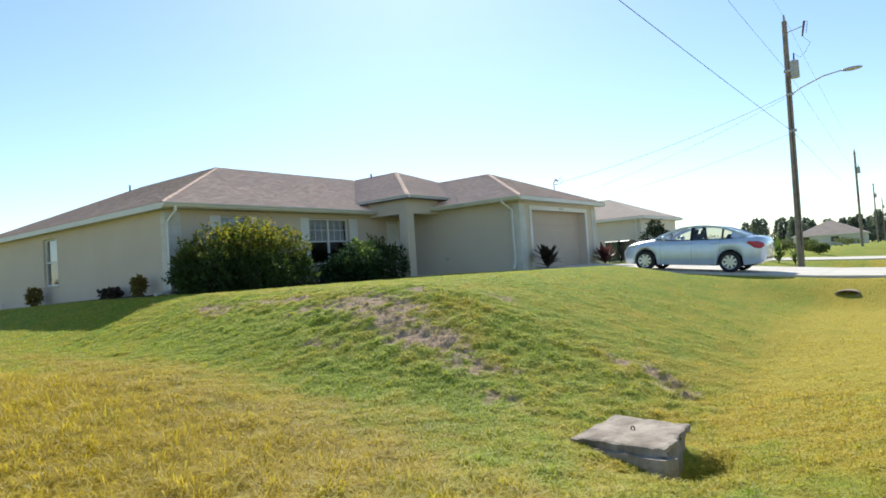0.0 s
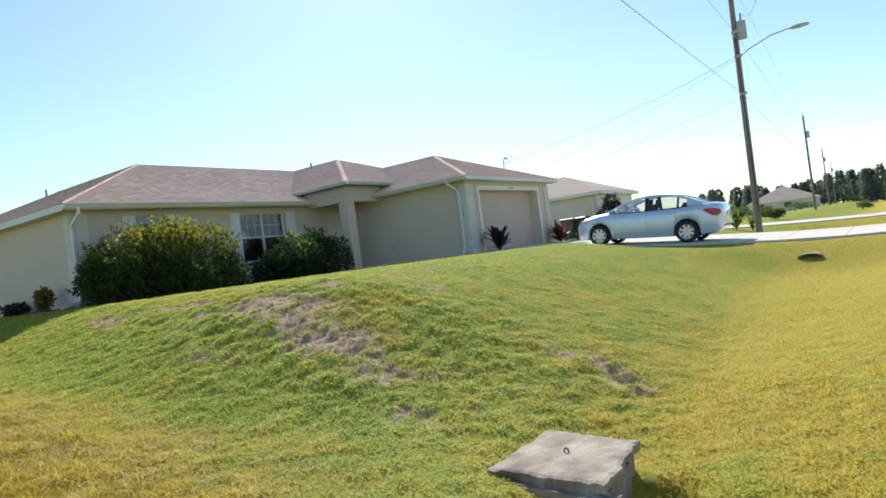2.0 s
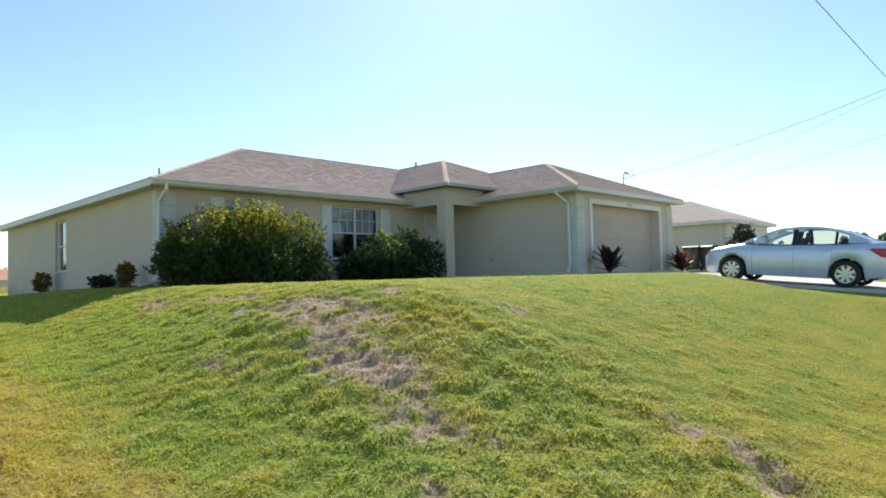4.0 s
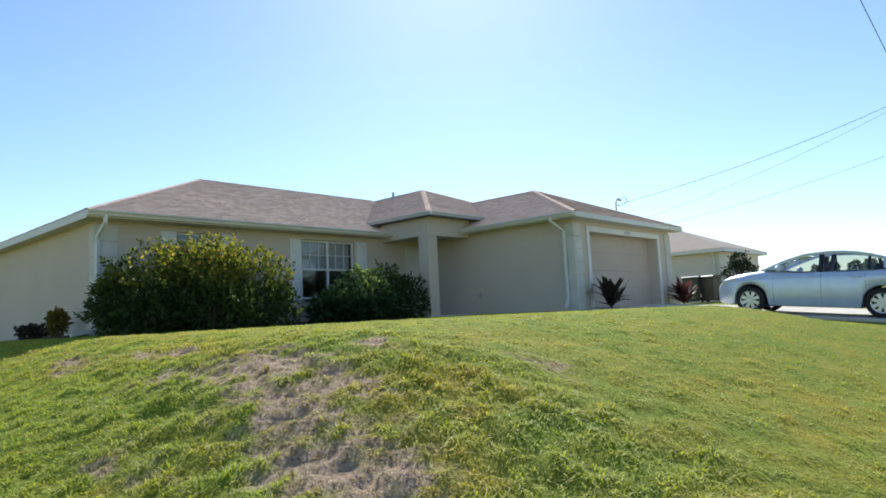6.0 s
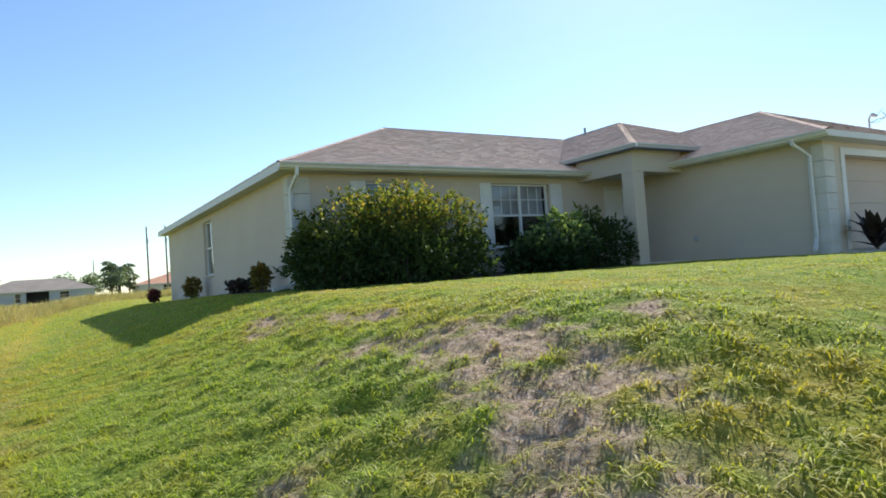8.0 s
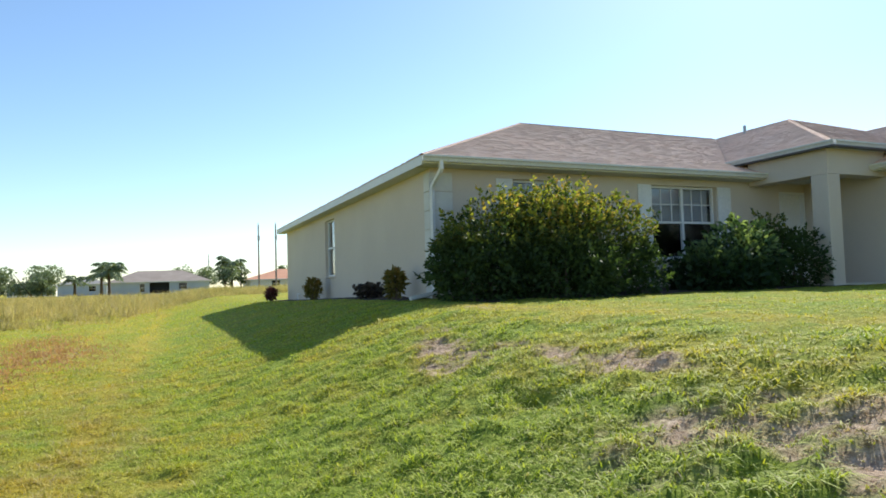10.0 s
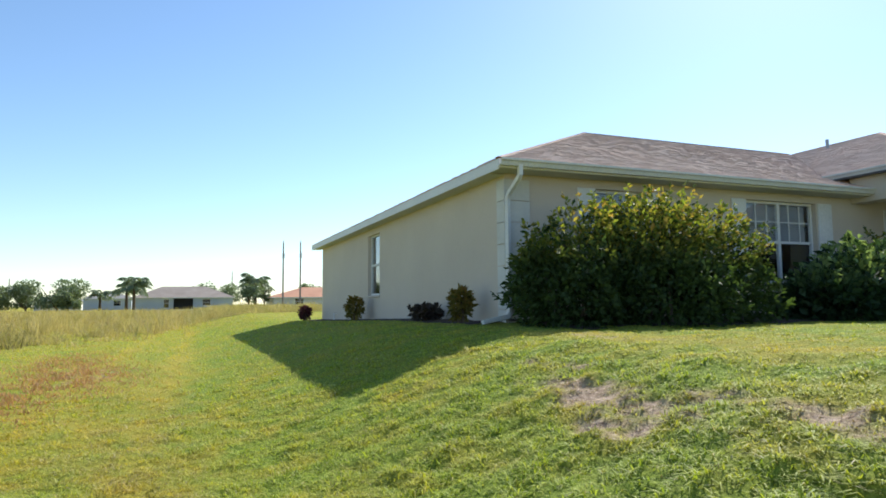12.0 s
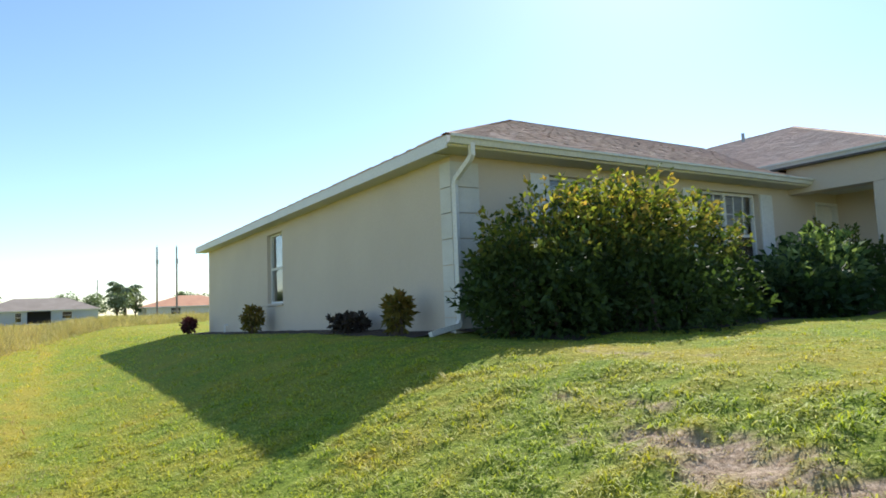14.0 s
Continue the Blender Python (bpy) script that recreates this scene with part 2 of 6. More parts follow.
def tube(bm, pts, radius, sides=8):
    """A tube along points; radius a number or one for each point."""
    pts = [Vector(p) for p in pts]
    rad = [radius] * len(pts) if isinstance(radius, (int, float)) else radius
    rings, last = [], None
    for i, p in enumerate(pts):
        d = (pts[min(i + 1, len(pts) - 1)] - pts[max(i - 1, 0)]).normalized()
        u = d.orthogonal().normalized() if last is None else (last - last.project(d)).normalized()
        last = u
        w = d.cross(u)
        rings.append([bm.verts.new(p + (u * math.cos(a) + w * math.sin(a)) * rad[i]) for a in [2 * math.pi * k / sides for k in range(sides)]])
    for a, b in zip(rings, rings[1:]):
        for k in range(sides):
            bm.faces.new((a[k], a[(k + 1) % sides], b[(k + 1) % sides], b[k]))
    bm.faces.new(rings[0][::-1])
    bm.faces.new(rings[-1])
    return bm


def prism(bm, outline, axis, a, b):
    """An outline in the two other axes, drawn out along axis from a to b."""
    def at(p, v):
        return {"x": (v, p[0], p[1]), "y": (p[0], v, p[1]), "z": (p[0], p[1], v)}[axis]
    lo = [bm.verts.new(at(p, a)) for p in outline]
    hi = [bm.verts.new(at(p, b)) for p in outline]
    n = len(outline)
    bm.faces.new(lo)
    bm.faces.new(hi[::-1])
    for k in range(n):
        bm.faces.new((lo[k], hi[k], hi[(k + 1) % n], lo[(k + 1) % n]))
    return bm


# ---- ground ----
def ss(a, b, v):
    t = np.clip((np.asarray(v, float) - a) / (b - a), 0, 1)
    return t * t * (3 - 2 * t)


def drive_z(x):
    return np.interp(x, [-40, -14.8, -10.5, -7.85, -4.8, 3, 40], [1.46, 1.46, 1.15, 0.93, 0.70, 0.57, 0.57])


rng = np.random.default_rng(3)
WAVES = [(rng.uniform(0, 6.28), rng.uniform(0, 6.28)) for _ in range(24)]


def ripple(x, y, size):
    """Smooth unevenness of about that size in metres, between -1 and 1."""
    out = 0.0
    for k in range(8):
        ang, ph = WAVES[k][0] + size, WAVES[k][1] * (1 + size)
        f = 6.283 / size * (0.6 + 0.12 * k)
        out = out + np.sin(f * (x * math.cos(ang) + y * math.sin(ang)) + ph + 1.3 * np.sin(f * 0.6 * (y * math.cos(ang) - x * math.sin(ang)) + ph))
    return out / 4.5


SCRAPES = [  # centre, radii and depth of wear of each scrape on the bank
    (-8.55, 8.40, 0.55, 0.26, 1.15), (-9.25, 8.62, 0.50, 0.22, 0.85), (-10.15, 9.05, 0.60, 0.28, 1.15), (-9.75, 8.75, 0.50, 0.22, 0.95), (-10.7, 8.95, 0.70, 0.28, 0.75),
    (-9.35, 9.00, 0.50, 0.22, 0.75), (-9.66, 9.73, 0.28, 0.10, 0.95), (-7.55, 8.12, 0.55, 0.26, 0.75), (-6.65, 7.50, 0.50, 0.25, 0.55), (-5.95, 9.70, 0.45, 0.25, 0.70),
    (-5.50, 9.45, 0.32, 0.16, 0.85), (-9.90, 7.75, 0.55, 0.16, 0.62), (-11.5, 8.70, 0.35, 0.35, 0.68), (-12.4, 9.25, 0.55, 0.22, 0.42), (-14.8, 9.05, 0.75, 0.18, 1.0),
    (-14.2, 8.75, 0.30, 0.14, 0.90), (-13.15, 9.28, 0.40, 0.13, 0.95), (-14.05, 9.3, 0.25, 0.10, 0.80), (-12.5, 9.28, 0.45, 0.14, 1.05), (-15.9, 9.40, 0.5, 0.14, 0.6), (-8.6, 10.4, 0.5, 0.2, 0.5), (-24.0, 4.8, 2.0, 0.7, 0.4), (-16.6, 10.6, 1.2, 0.3, 0.45), (-4.44, 6.72, 0.13, 0.2, 1.15)]


def worn(x, y):
    """How thin the turf is round the scrapes, 0 to 1, with no fine breaking-up."""
    out = 0.0
    for cx, cy, rx, ry, deep in SCRAPES:
        out = np.maximum(out, deep * np.exp(-((x - cx) / (1.35 * rx)) ** 2 - ((y - cy) / (1.5 * ry)) ** 2))
    around = 0.42 * np.exp(-((x + 9.3) / 1.9) ** 2 - ((y - 8.6) / 0.75) ** 2) + 0.25 * np.exp(-((x + 13.5) / 1.8) ** 2 - ((y - 9.0) / 0.5) ** 2)
    return np.clip(np.maximum(out, around), 0, 1.15)


def wear(x, y):
    """How bare the turf is, 0 to 1: ragged scrapes on the shoulder of the bank."""
    w = worn(x, y)
    n = 0.55 * ripple(x, y, 0.38) + 0.50 * ripple(x + 7, y, 0.19) + 0.35 * ripple(x, y + 3, 1.1) + 0.3 * ripple(x + 2, y + 5, 0.11)
    return ss(0.30, 0.95, w + 0.55 * n * np.clip(w * 2.2, 0, 1))


def tussock(x, y):
    """Lumps and hollows of the rough turf on the bank, in metres."""
    face = ss(6.6, 7.6, y) * ss(10.6, 9.2, y) * ss(-18.5, -15, x) * ss(-4.4, -5.4, x)
    lump = 0.5 * np.abs(ripple(x, y, 0.55)) + 0.4 * np.abs(ripple(x + 4, y, 0.31)) + 0.25 * ripple(x, y + 2, 0.2)
    return face * (0.4 + 0.25 * np.clip(worn(x, y), 0, 1)) * 0.11 * (lump - 0.35)


def dryness(x, y):
    """How yellow the grass is, 0 to 1."""
    d = 0.24 + 0.24 * ripple(x, y, 2.1) + 0.26 * ripple(x, y, 0.8) + 0.22 * ripple(y, x, 0.35)
    d = d + 0.55 * ss(6.6, 4.6, y) * ss(-17, -9, x) + 0.70 * ss(-6.0, -4.6, x) * ss(5, 8, y) + 0.22 * ss(-9, -6, x) * ss(8, 12, y)
    d = d + 0.14 * ss(7.6, 5.0, y) * ss(-9, -17, x) + 0.25 * ss(-36, -48, x)
    d = d - 0.22 * np.exp(-((x + 12.5) / 3.2) ** 2 - ((y - 8.0) / 1.2) ** 2) + 0.42 * np.exp(-((y - 10.9 - 0.15 * ripple(x, y, 1.1)) / 0.6) ** 2) * ss(-19.5, -17, x) * ss(-9, -13, x)
    d = d + (0.34 * np.exp(-((y - 5.7 + 0.02 * x) / 0.22) ** 2) + 0.28 * np.exp(-((y - 4.4 + 0.02 * x) / 0.22) ** 2)) * ss(-10, -13, x) * ss(-50, -40, x)
    d = d - 0.30 * np.exp(-((x + 7.6) / 1.2) ** 2 - ((y - 7.35) / 0.5) ** 2) - 0.25 * np.exp(-((x + 11.4) / 1.6) ** 2 - ((y - 7.9) / 0.6) ** 2)
    d = d + 0.5 * ss(6.95, 6.25, y + 0.25 * ripple(x, y, 0.9)) * ss(-5.8, -6.8, x) * (1 - 0.75 * ss(-11, -15, x))
    d = d + 0.35 * worn(x, y) * (0.6 + 0.5 * ripple(x, y, 0.5))
    return np.clip(d, 0, 1)


def gz(x, y):
    """The ground's height."""
    x, y = np.asarray(x, float), np.asarray(y, float)
    low = 0.01 + 0.53 * ss(-4.7, -12.7, x) + 0.33 * ss(-4.2, -0.6, x) - 0.12 * np.exp(-((x + 4.8) / 0.9) ** 2) * ss(5.5, 8, y) * ss(16, 12, y)
    sx = ss(-4.7, -10.5 - 0.42 * 0.1 * np.clip(y - 11, 0, 20), x)
    sy = ss(6.35, 10.2 + 0.38 * ss(-10.5, -14.5, x), y)
    top = 1.42 - 0.3 * ss(-21, -38, x) - 0.35 * ss(30, 36, y)
    z = low + (top - low) * sx * sy
    near = np.exp(-((x + 10) / 16) ** 2 - ((y - 9) / 12) ** 2)
    z = z + near * (0.022 * ripple(x, y, 1.3) + 0.014 * ripple(x, y, 0.45) + 0.010 * ripple(x + 5, y, 0.27)) + tussock(x, y) - 0.03 * wear(x, y) * (0.7 + 0.35 * ripple(x, y, 0.3))
    z = z - 0.10 * np.exp(-((x + 5.25) / 0.16) ** 2 - ((y - 9.2) / 0.13) ** 2) - 0.08 * np.exp(-((x + 5.55) / 0.22) ** 2 - ((y - 9.52) / 0.12) ** 2) - 0.09 * np.exp(-((x + 12.6) / 0.35) ** 2 - ((y - 8.7) / 0.10) ** 2) - 0.08 * np.exp(-((x + 10.45) / 0.16) ** 2 - ((y - 8.28) / 0.10) ** 2)
    z = z - 0.48 * np.exp(-(((x + 4.44) / 0.25) ** 2 + ((y - 6.72) / 0.40) ** 2) ** 2) - 0.06 * np.exp(-((x + 4.65) / 0.35) ** 2 - ((y - 6.4) / 0.2) ** 2)
    # the drive lies in the lawn
    d = ss(19.2, 21.8, y) * ss(30.2, 27.6, y) * ss(-16.5, -14.8, x)
    z = z * (1 - d) + (drive_z(x) - 0.06) * d
    d = ss(36.5, 39.5, y) * ss(48.0, 45.1, y) * ss(-18.5, -17.0, x) * ss(8, 4, x)
    z = z * (1 - d) + (np.interp(x, [-17, -8, -4], [1.3, 0.82, 0.66]) - 0.05) * d
    # the house pad is even
    pad = ss(10.9, 11.3, y) * ss(29.5, 28.5, y) * ss(-19.9, -20.4, x) * ss(-37.5, -36.5, x)
    return z + 0.02 * pad


def lines(lo, hi, step, far, grow=1.055):
    """Grid lines: even from lo to hi, then ever wider apart out to far."""
    n = int(math.log(1 + far * (grow - 1) / step, grow))
    out = step * (grow ** np.arange(1, n + 1) - 1) * grow / (grow - 1)
    return np.concatenate([lo - out[::-1], np.arange(lo, hi + 1e-6, step), hi + out])


GX, GY = lines(-17, -3.5, 0.06, 900), lines(5.5, 12, 0.06, 900)
mx, my = np.meshgrid(GX, GY, indexing="ij")
mz = gz(mx, my)
nx, ny = mx.shape
idx = np.arange(nx * ny).reshape(nx, ny)
quads = np.stack([idx[:-1, :-1], idx[1:, :-1], idx[1:, 1:], idx[:-1, 1:]], -1).reshape(-1, 4)
ground = sheet("ground", np.stack([mx, my, mz], -1).reshape(-1, 3), quads, SOIL, None, {"dry": dryness(mx, my).ravel(), "bare": wear(mx, my).ravel()})
ground.data.polygons.foreach_set("use_smooth", [True] * len(ground.data.polygons))
tagged(ground, "grassy ground with bare soil and yellowed patches", "ground", kind="structure")


# ---- the house ----
FLOOR, EAVE, PITCH = 1.46, 4.1, 0.42
FX, SY, BX, RY = -20.52, 11.33, -36.3, 28.2      # front, side, back and far side of the walls
GXF, GYS = -14.78, 21.68                         # garage front and near side
house = thing("house", (-28, 18, 1.3), "single-storey beige stucco house with brown shingle hip roof and attached garage", "house")


def wall(axis, at, depth, a0, a1, z0, z1, holes, mat, parent, name="wall", label=""):
    """A wall across axis ("x" or "y"), from face at inwards by depth, with rectangular holes (a0, a1, z0, z1)."""
    bm = bmesh.new()
    cuts = sorted({a0, a1, *[h[0] for h in holes], *[h[1] for h in holes]})
    for p, q in zip(cuts, cuts[1:]):
        z = z0
        for h in sorted((h for h in holes if h[0] <= p and h[1] >= q), key=lambda h: h[2]):
            if h[2] > z:
                bx(bm, *((at, at + depth, p, q) if axis == "x" else (p, q, at, at + depth)), z, h[2])
            z = h[3]
        if z < z1:
            bx(bm, *((at, at + depth, p, q) if axis == "x" else (p, q, at, at + depth)), z, z1)
    bmesh.ops.remove_doubles(bm, verts=bm.verts[:], dist=0.0005)
    return part(name, bm, mat, parent, label)


W1, W2 = (13.16, 14.18, 2.12, 3.79), (16.72, 18.66, 2.12, 3.79)
DOOR = (20.76, 21.66, 1.5, 3.74)
SW = (-29.35, -28.12, 2.0, 3.74)
GD = (22.55, 27.15, 1.46, 3.65)
wall("x", FX, -0.2, SY, GYS, 0.9, 3.98, [W1, W2, DOOR], STUCCO, house)
wall("y", SY, 0.2, BX, FX - 0.2, 0.7, 3.98, [SW], STUCCO, house)
wall("x", BX, 0.2, SY + 0.2, RY, 0.7, 3.98, [], STUCCO, house)
wall("y", RY, -0.2, BX + 0.2, GXF - 0.2, 0.7, 3.98, [], STUCCO, house)
wall("x", GXF, -0.2, GYS, RY, 0.9, 3.98, [GD], STUCCO, house)
wall("y", GYS, 0.2, FX, GXF - 0.2, 0.9, 3.98, [], STUCCO, house)
part("floor_slab", box(BX + 0.2, FX - 0.2, SY + 0.2, RY - 0.2, 1.2, FLOOR), CONCRETE, house)
part("floor_slab", box(FX - 0.19, GXF, GYS + 0.2, RY - 0.2, 1.2, FLOOR), CONCRETE, house)
part("ceiling_board", box(BX + 0.2, FX - 0.2, SY + 0.2, RY - 0.2, 3.9, 3.93), WHITE, house)
part("ceiling_board", box(FX - 0.19, GXF - 0.2, GYS + 0.2, RY - 0.2, 3.9, 3.93), WHITE, house)

# porch: corner column, header on two sides, raised floor
part("column", box(-18.9, -18.5, 19.75, 20.15, 1.2, 3.84, bevel=0.012), STUCCO, house)
bm = bmesh.new()
bx(bm, FX, -18.497, 19.747, 20.153, 3.84, 4.42)
bx(bm, -18.9, -18.497, 20.153, GYS, 3.84, 4.42)
part("header", bm, STUCCO, house)
part("porch_floor", box(FX, -18.45, 19.7, GYS, 1.2, FLOOR), CONCRETE, house)
part("porch_ceiling", box(FX, -18.9, 20.153, GYS, 3.95, 4.0), SOFFIT, house)


# quoins: raised blocks at the house corners
def quoins(xf, yf, wide, parent):
    for k in range(7):
        z0 = 1.30 + 0.366 * k
        bm = bmesh.new()
        z1 = min(z0 + 0.352, 3.90)
        prism(bm, [(xf + 0.028, yf - 0.028), (xf + 0.028, yf + wide), (xf + 0.003, yf + wide), (xf + 0.003, yf - 0.003), (xf - 0.003 - wide * 0.55, yf - 0.003), (xf - 0.003 - wide * 0.55, yf - 0.028)], "z", z0, z1)
        part("quoin_block", bm, QUOIN, parent, "pale raised stucco corner block" if k == 0 else "")


quoins(FX, SY, 0.46, house)
quoins(GXF, GYS, 0.42, house)
# far garage corner: pale strip
for k in range(7):
    z0 = 1.30 + 0.366 * k
    part("quoin_block", box(GXF + 0.003, GXF + 0.028, RY - 0.42, RY + 0.02, z0, min(z0 + 0.352, 3.90)), QUOIN, house)

# ---- roof planes, laid with courses of shingles ----
S, RZ = PITCH, 4.1 + 0.42 * 5.2
EX, EY = -20.08, 11.0
RLx, RLy = EX - 5.2, EY + 5.2
PX, PY, PZ = -18.33, 19.68, 4.53
RMx, RMy = PX - (RZ - PZ) / S, PY + (RZ - PZ) / S
GEX, GEY, GEY2 = -14.4, 21.24, 28.54
GRY, GRZ = (GEY + GEY2) / 2, 4.1 + S * (GEY2 - GEY) / 2
GAX = GEX - (GEY2 - GEY) / 2
BEX = -36.84
RB = BEX + 5.2
REY = RMy + (RZ - EAVE) / S
valx = EX - (PZ - EAVE) / S
gendx = PX - (GRZ - PZ) / S
roof_base = bmesh.new()
PLANES = {
    "front": [(EX, EY, EAVE), (EX, 21.0, EAVE), (RLx, RMy + 0.9, RZ), (RLx, RLy, RZ)],
    "side": [(BEX, EY, EAVE), (EX, EY, EAVE), (RLx, RLy, RZ), (RB, RLy, RZ)],
    "wing_side": [(valx - 0.02, PY, PZ), (PX, PY, PZ), (RMx, RMy, RZ), (RLx, RMy, RZ)],
    "wing_front": [(PX, PY, PZ), (PX, RMy + RMy - PY, PZ), (RMx, RMy, RZ)],
    "garage_side": [(-18.9, GEY, EAVE), (GEX, GEY, EAVE), (GAX, GRY, GRZ), (gendx, GRY, GRZ)],
    "garage_front": [(GEX, GEY, EAVE), (GEX, GEY2, EAVE), (GAX, GRY, GRZ)],
    "garage_far": [(GEX, GEY2, EAVE), (-20.5, GEY2, EAVE), (gendx, GRY, GRZ), (GAX, GRY, GRZ)],
    "far": [(-17.5, REY, EAVE), (BEX, REY, EAVE), (RB, RMy, RZ), (RMx, RMy, RZ)],
    "back": [(BEX, REY, EAVE), (BEX, EY, EAVE), (RB, RLy, RZ), (RB, RMy, RZ)],
    "deck": [(RB, RLy, RZ), (RLx, RLy, RZ), (RLx, RMy, RZ), (RB, RMy, RZ)],
}
for pts in PLANES.values():
    up = [roof_base.verts.new(Vector(p) + Vector((0, 0, -0.012))) for p in pts]
    roof_base.faces.new(up)
roof = part("roof", roof_base, SHINGLE, house, "brown asphalt shingle hip roof")


def courses(pts, seed, tab=0.20, step=0.145):
    """Rows of shingle tabs over a convex roof plane whose first two points are the eave; returns boxes as arrays."""
    r = np.random.default_rng(seed)
    P = [Vector(p) for p in pts]
    u = (P[1] - P[0]).normalized()
    n = u.cross(P[2] - P[0]).normalized()
    if n.z < 0:
        n = -n
    v = n.cross(u)
    if v.z < 0:
        v = -v
    uv = [((p - P[0]).dot(u), (p - P[0]).dot(v)) for p in P]
    top = max(b for a, b in uv)
    vs, fs = [], []
    row = 0
    h = 0.0
    while h < top - 0.02:
        mid = min(h + step * 0.5, top - 0.01)
        cut = []
        for (a0, b0), (a1, b1) in zip(uv, uv[1:] + uv[:1]):
            if (b0 - mid) * (b1 - mid) < 0:
                cut.append(a0 + (a1 - a0) * (mid - b0) / (b1 - b0))
        if len(cut) >= 2:
            a, b = min(cut), max(cut)
            x = a - r.uniform(0, tab)
            while x < b:
                w = tab * r.uniform(0.45, 1.25)
                x0, x1 = max(x, a), min(x + w, b)
                x += w
                if x1 - x0 < 0.02:
                    continue
                lift = 0.009 + 0.008 * r.integers(0, 2) + r.uniform(0, 0.002)
                tail = h - r.uniform(0, 0.006)
                q = [P[0] + u * s + v * t + n * d for s, t, d in ((x0, tail, lift), (x1, tail, lift), (x1, h + step * 1.05, 0.003), (x0, h + step * 1.05, 0.003), (x0, tail, -0.004), (x1, tail, -0.004))]
                k = len(vs)
                vs += q
                fs += [(k, k + 1, k + 2, k + 3), (k + 4, k + 5, k + 1, k), (k + 4, k, k + 3, k + 3), (k + 1, k + 5, k + 2, k + 2)]
        h += step
        row += 1
    return vs, fs


all_v, all_f = [], []
for seed, key in enumerate(("front", "side", "wing_side", "wing_front", "garage_side", "garage_front")):
    vs, fs = courses(PLANES[key], seed)
    off = len(all_v)
    all_v += vs
    all_f += [tuple(i + off for i in f[:4]) for f in fs if f[2] != f[3]]
shingles = sheet("shingling", all_v, all_f, SHINGLE, roof)
tagged(shingles, kind="stuff")


def caps(a, b, name="ridge_cap"):
    """Cap shingles along a hip or ridge."""
    a, b = Vector(a), Vector(b)
    n = int((b - a).length / 0.16)
    d = (b - a).normalized()
    side = d.cross(Vector((0, 0, 1))).normalized()
    bm = bmesh.new()
    for k in range(n):
        p, q = a + d * 0.16 * k, a + d * (0.16 * k + 0.20)
        lift = 0.022 + random.uniform(0, 0.004)
        vs = [bm.verts.new(c + side * s * 0.085 + Vector((0, 0, z))) for c, e in ((p, lift), (q, lift - 0.010)) for s, z in ((-1, e - 0.028), (0, e), (1, e - 0.028))]
        bm.faces.new((vs[0], vs[1], vs[4], vs[3]))
        bm.faces.new((vs[1], vs[2], vs[5], vs[4]))
    part(name, bm, SHINGLE, roof)


RL, RM, RG = (RLx, RLy, RZ), (RMx, RMy, RZ), (GAX, GRY, GRZ)
for a, b in (((EX, EY, EAVE), RL), (RL, (RLx, RMy, RZ)), (RL, (RB, RLy, RZ)), ((PX, PY, PZ), RM), (RM, (RLx, RMy, RZ)), (RM, (PX, 2 * RMy - PY, PZ)),
             ((GEX, GEY, EAVE), RG), ((GEX, GEY2, EAVE), RG), (RG, (gendx, GRY, GRZ)), ((BEX, EY, EAVE), (RB, RLy, RZ))):
    caps(a, b)

# fascia, gutters and soffits
FA = 0.15


def fascia(x0, y0, x1, y1, z=EAVE, deep=FA):
    bm = bmesh.new()
    if abs(x1 - x0) < 1e-6:
        bx(bm, x0 - 0.025, x0, y0, y1, z - deep, z - 0.012)
    else:
        bx(bm, x0, x1, y0, y0 + 0.025, z - deep, z - 0.012)
    part("fascia", bm, WHITE, house, "white fascia board")


def gutter(x0, y0, x1, y1, z, out):
    """An open K-profile gutter along the line, standing out by the vector out."""
    bm = bmesh.new()
    prof = [(0.0, 0.0), (0.0, -0.115), (0.075, -0.115), (0.10, -0.05), (0.125, -0.035), (0.125, 0.0), (0.115, 0.0), (0.115, -0.03), (0.07, -0.105), (0.01, -0.105), (0.01, 0.0)]
    a = [bm.verts.new((x0 + out[0] * p, y0 + out[1] * p, z + q - 0.012)) for p, q in prof]
    b = [bm.verts.new((x1 + out[0] * p, y1 + out[1] * p, z + q - 0.012)) for p, q in prof]
    n = len(prof)
    for k in range(n):
        bm.faces.new((a[k], b[k], b[(k + 1) % n], a[(k + 1) % n]))
    bm.faces.new(a)
    bm.faces.new(b[::-1])
    return part("gutter", bm, GUTTER, house, "pale metal rain gutter")


fascia(EX, EY, EX, 20.55)
gutter(EX + 0.002, EY + 0.0, EX + 0.002, 20.6, EAVE, (1, 0))
fascia(BEX, EY, EX - 0.025, EY, EAVE, 0.18)
fascia(BEX + 0.025, EY + 0.025, BEX + 0.025, REY)
fascia(GEX, GEY, GEX, GEY2)
fascia(-18.9, GEY, GEX - 0.025, GEY)
gutter(-18.9, GEY - 0.002, GEX, GEY - 0.002, EAVE, (0, -1))
fascia(PX, PY, PX, 22.3, PZ, 0.15)
gutter(PX + 0.002, PY, PX + 0.002, 22.25, PZ, (1, 0))
fascia(-21.1, PY, PX - 0.025, PY, PZ, 0.15)
gutter(-21.05, PY - 0.002, PX + 0.12, PY - 0.002, PZ, (0, -1))
# dark strip added below the porch gutter, painting the shade under the eave
bm = bmesh.new()
bx(bm, -21.12, PX + 0.14, PY - 0.15, PY + 0.02, PZ - 0.165, PZ - 0.132)
bx(bm, PX - 0.02, PX + 0.14, PY + 0.021, 22.3, PZ - 0.165, PZ - 0.132)
part("eave_shade_board", bm, BINGREY, house, "dark board added for the shaded underside of the porch gutter")
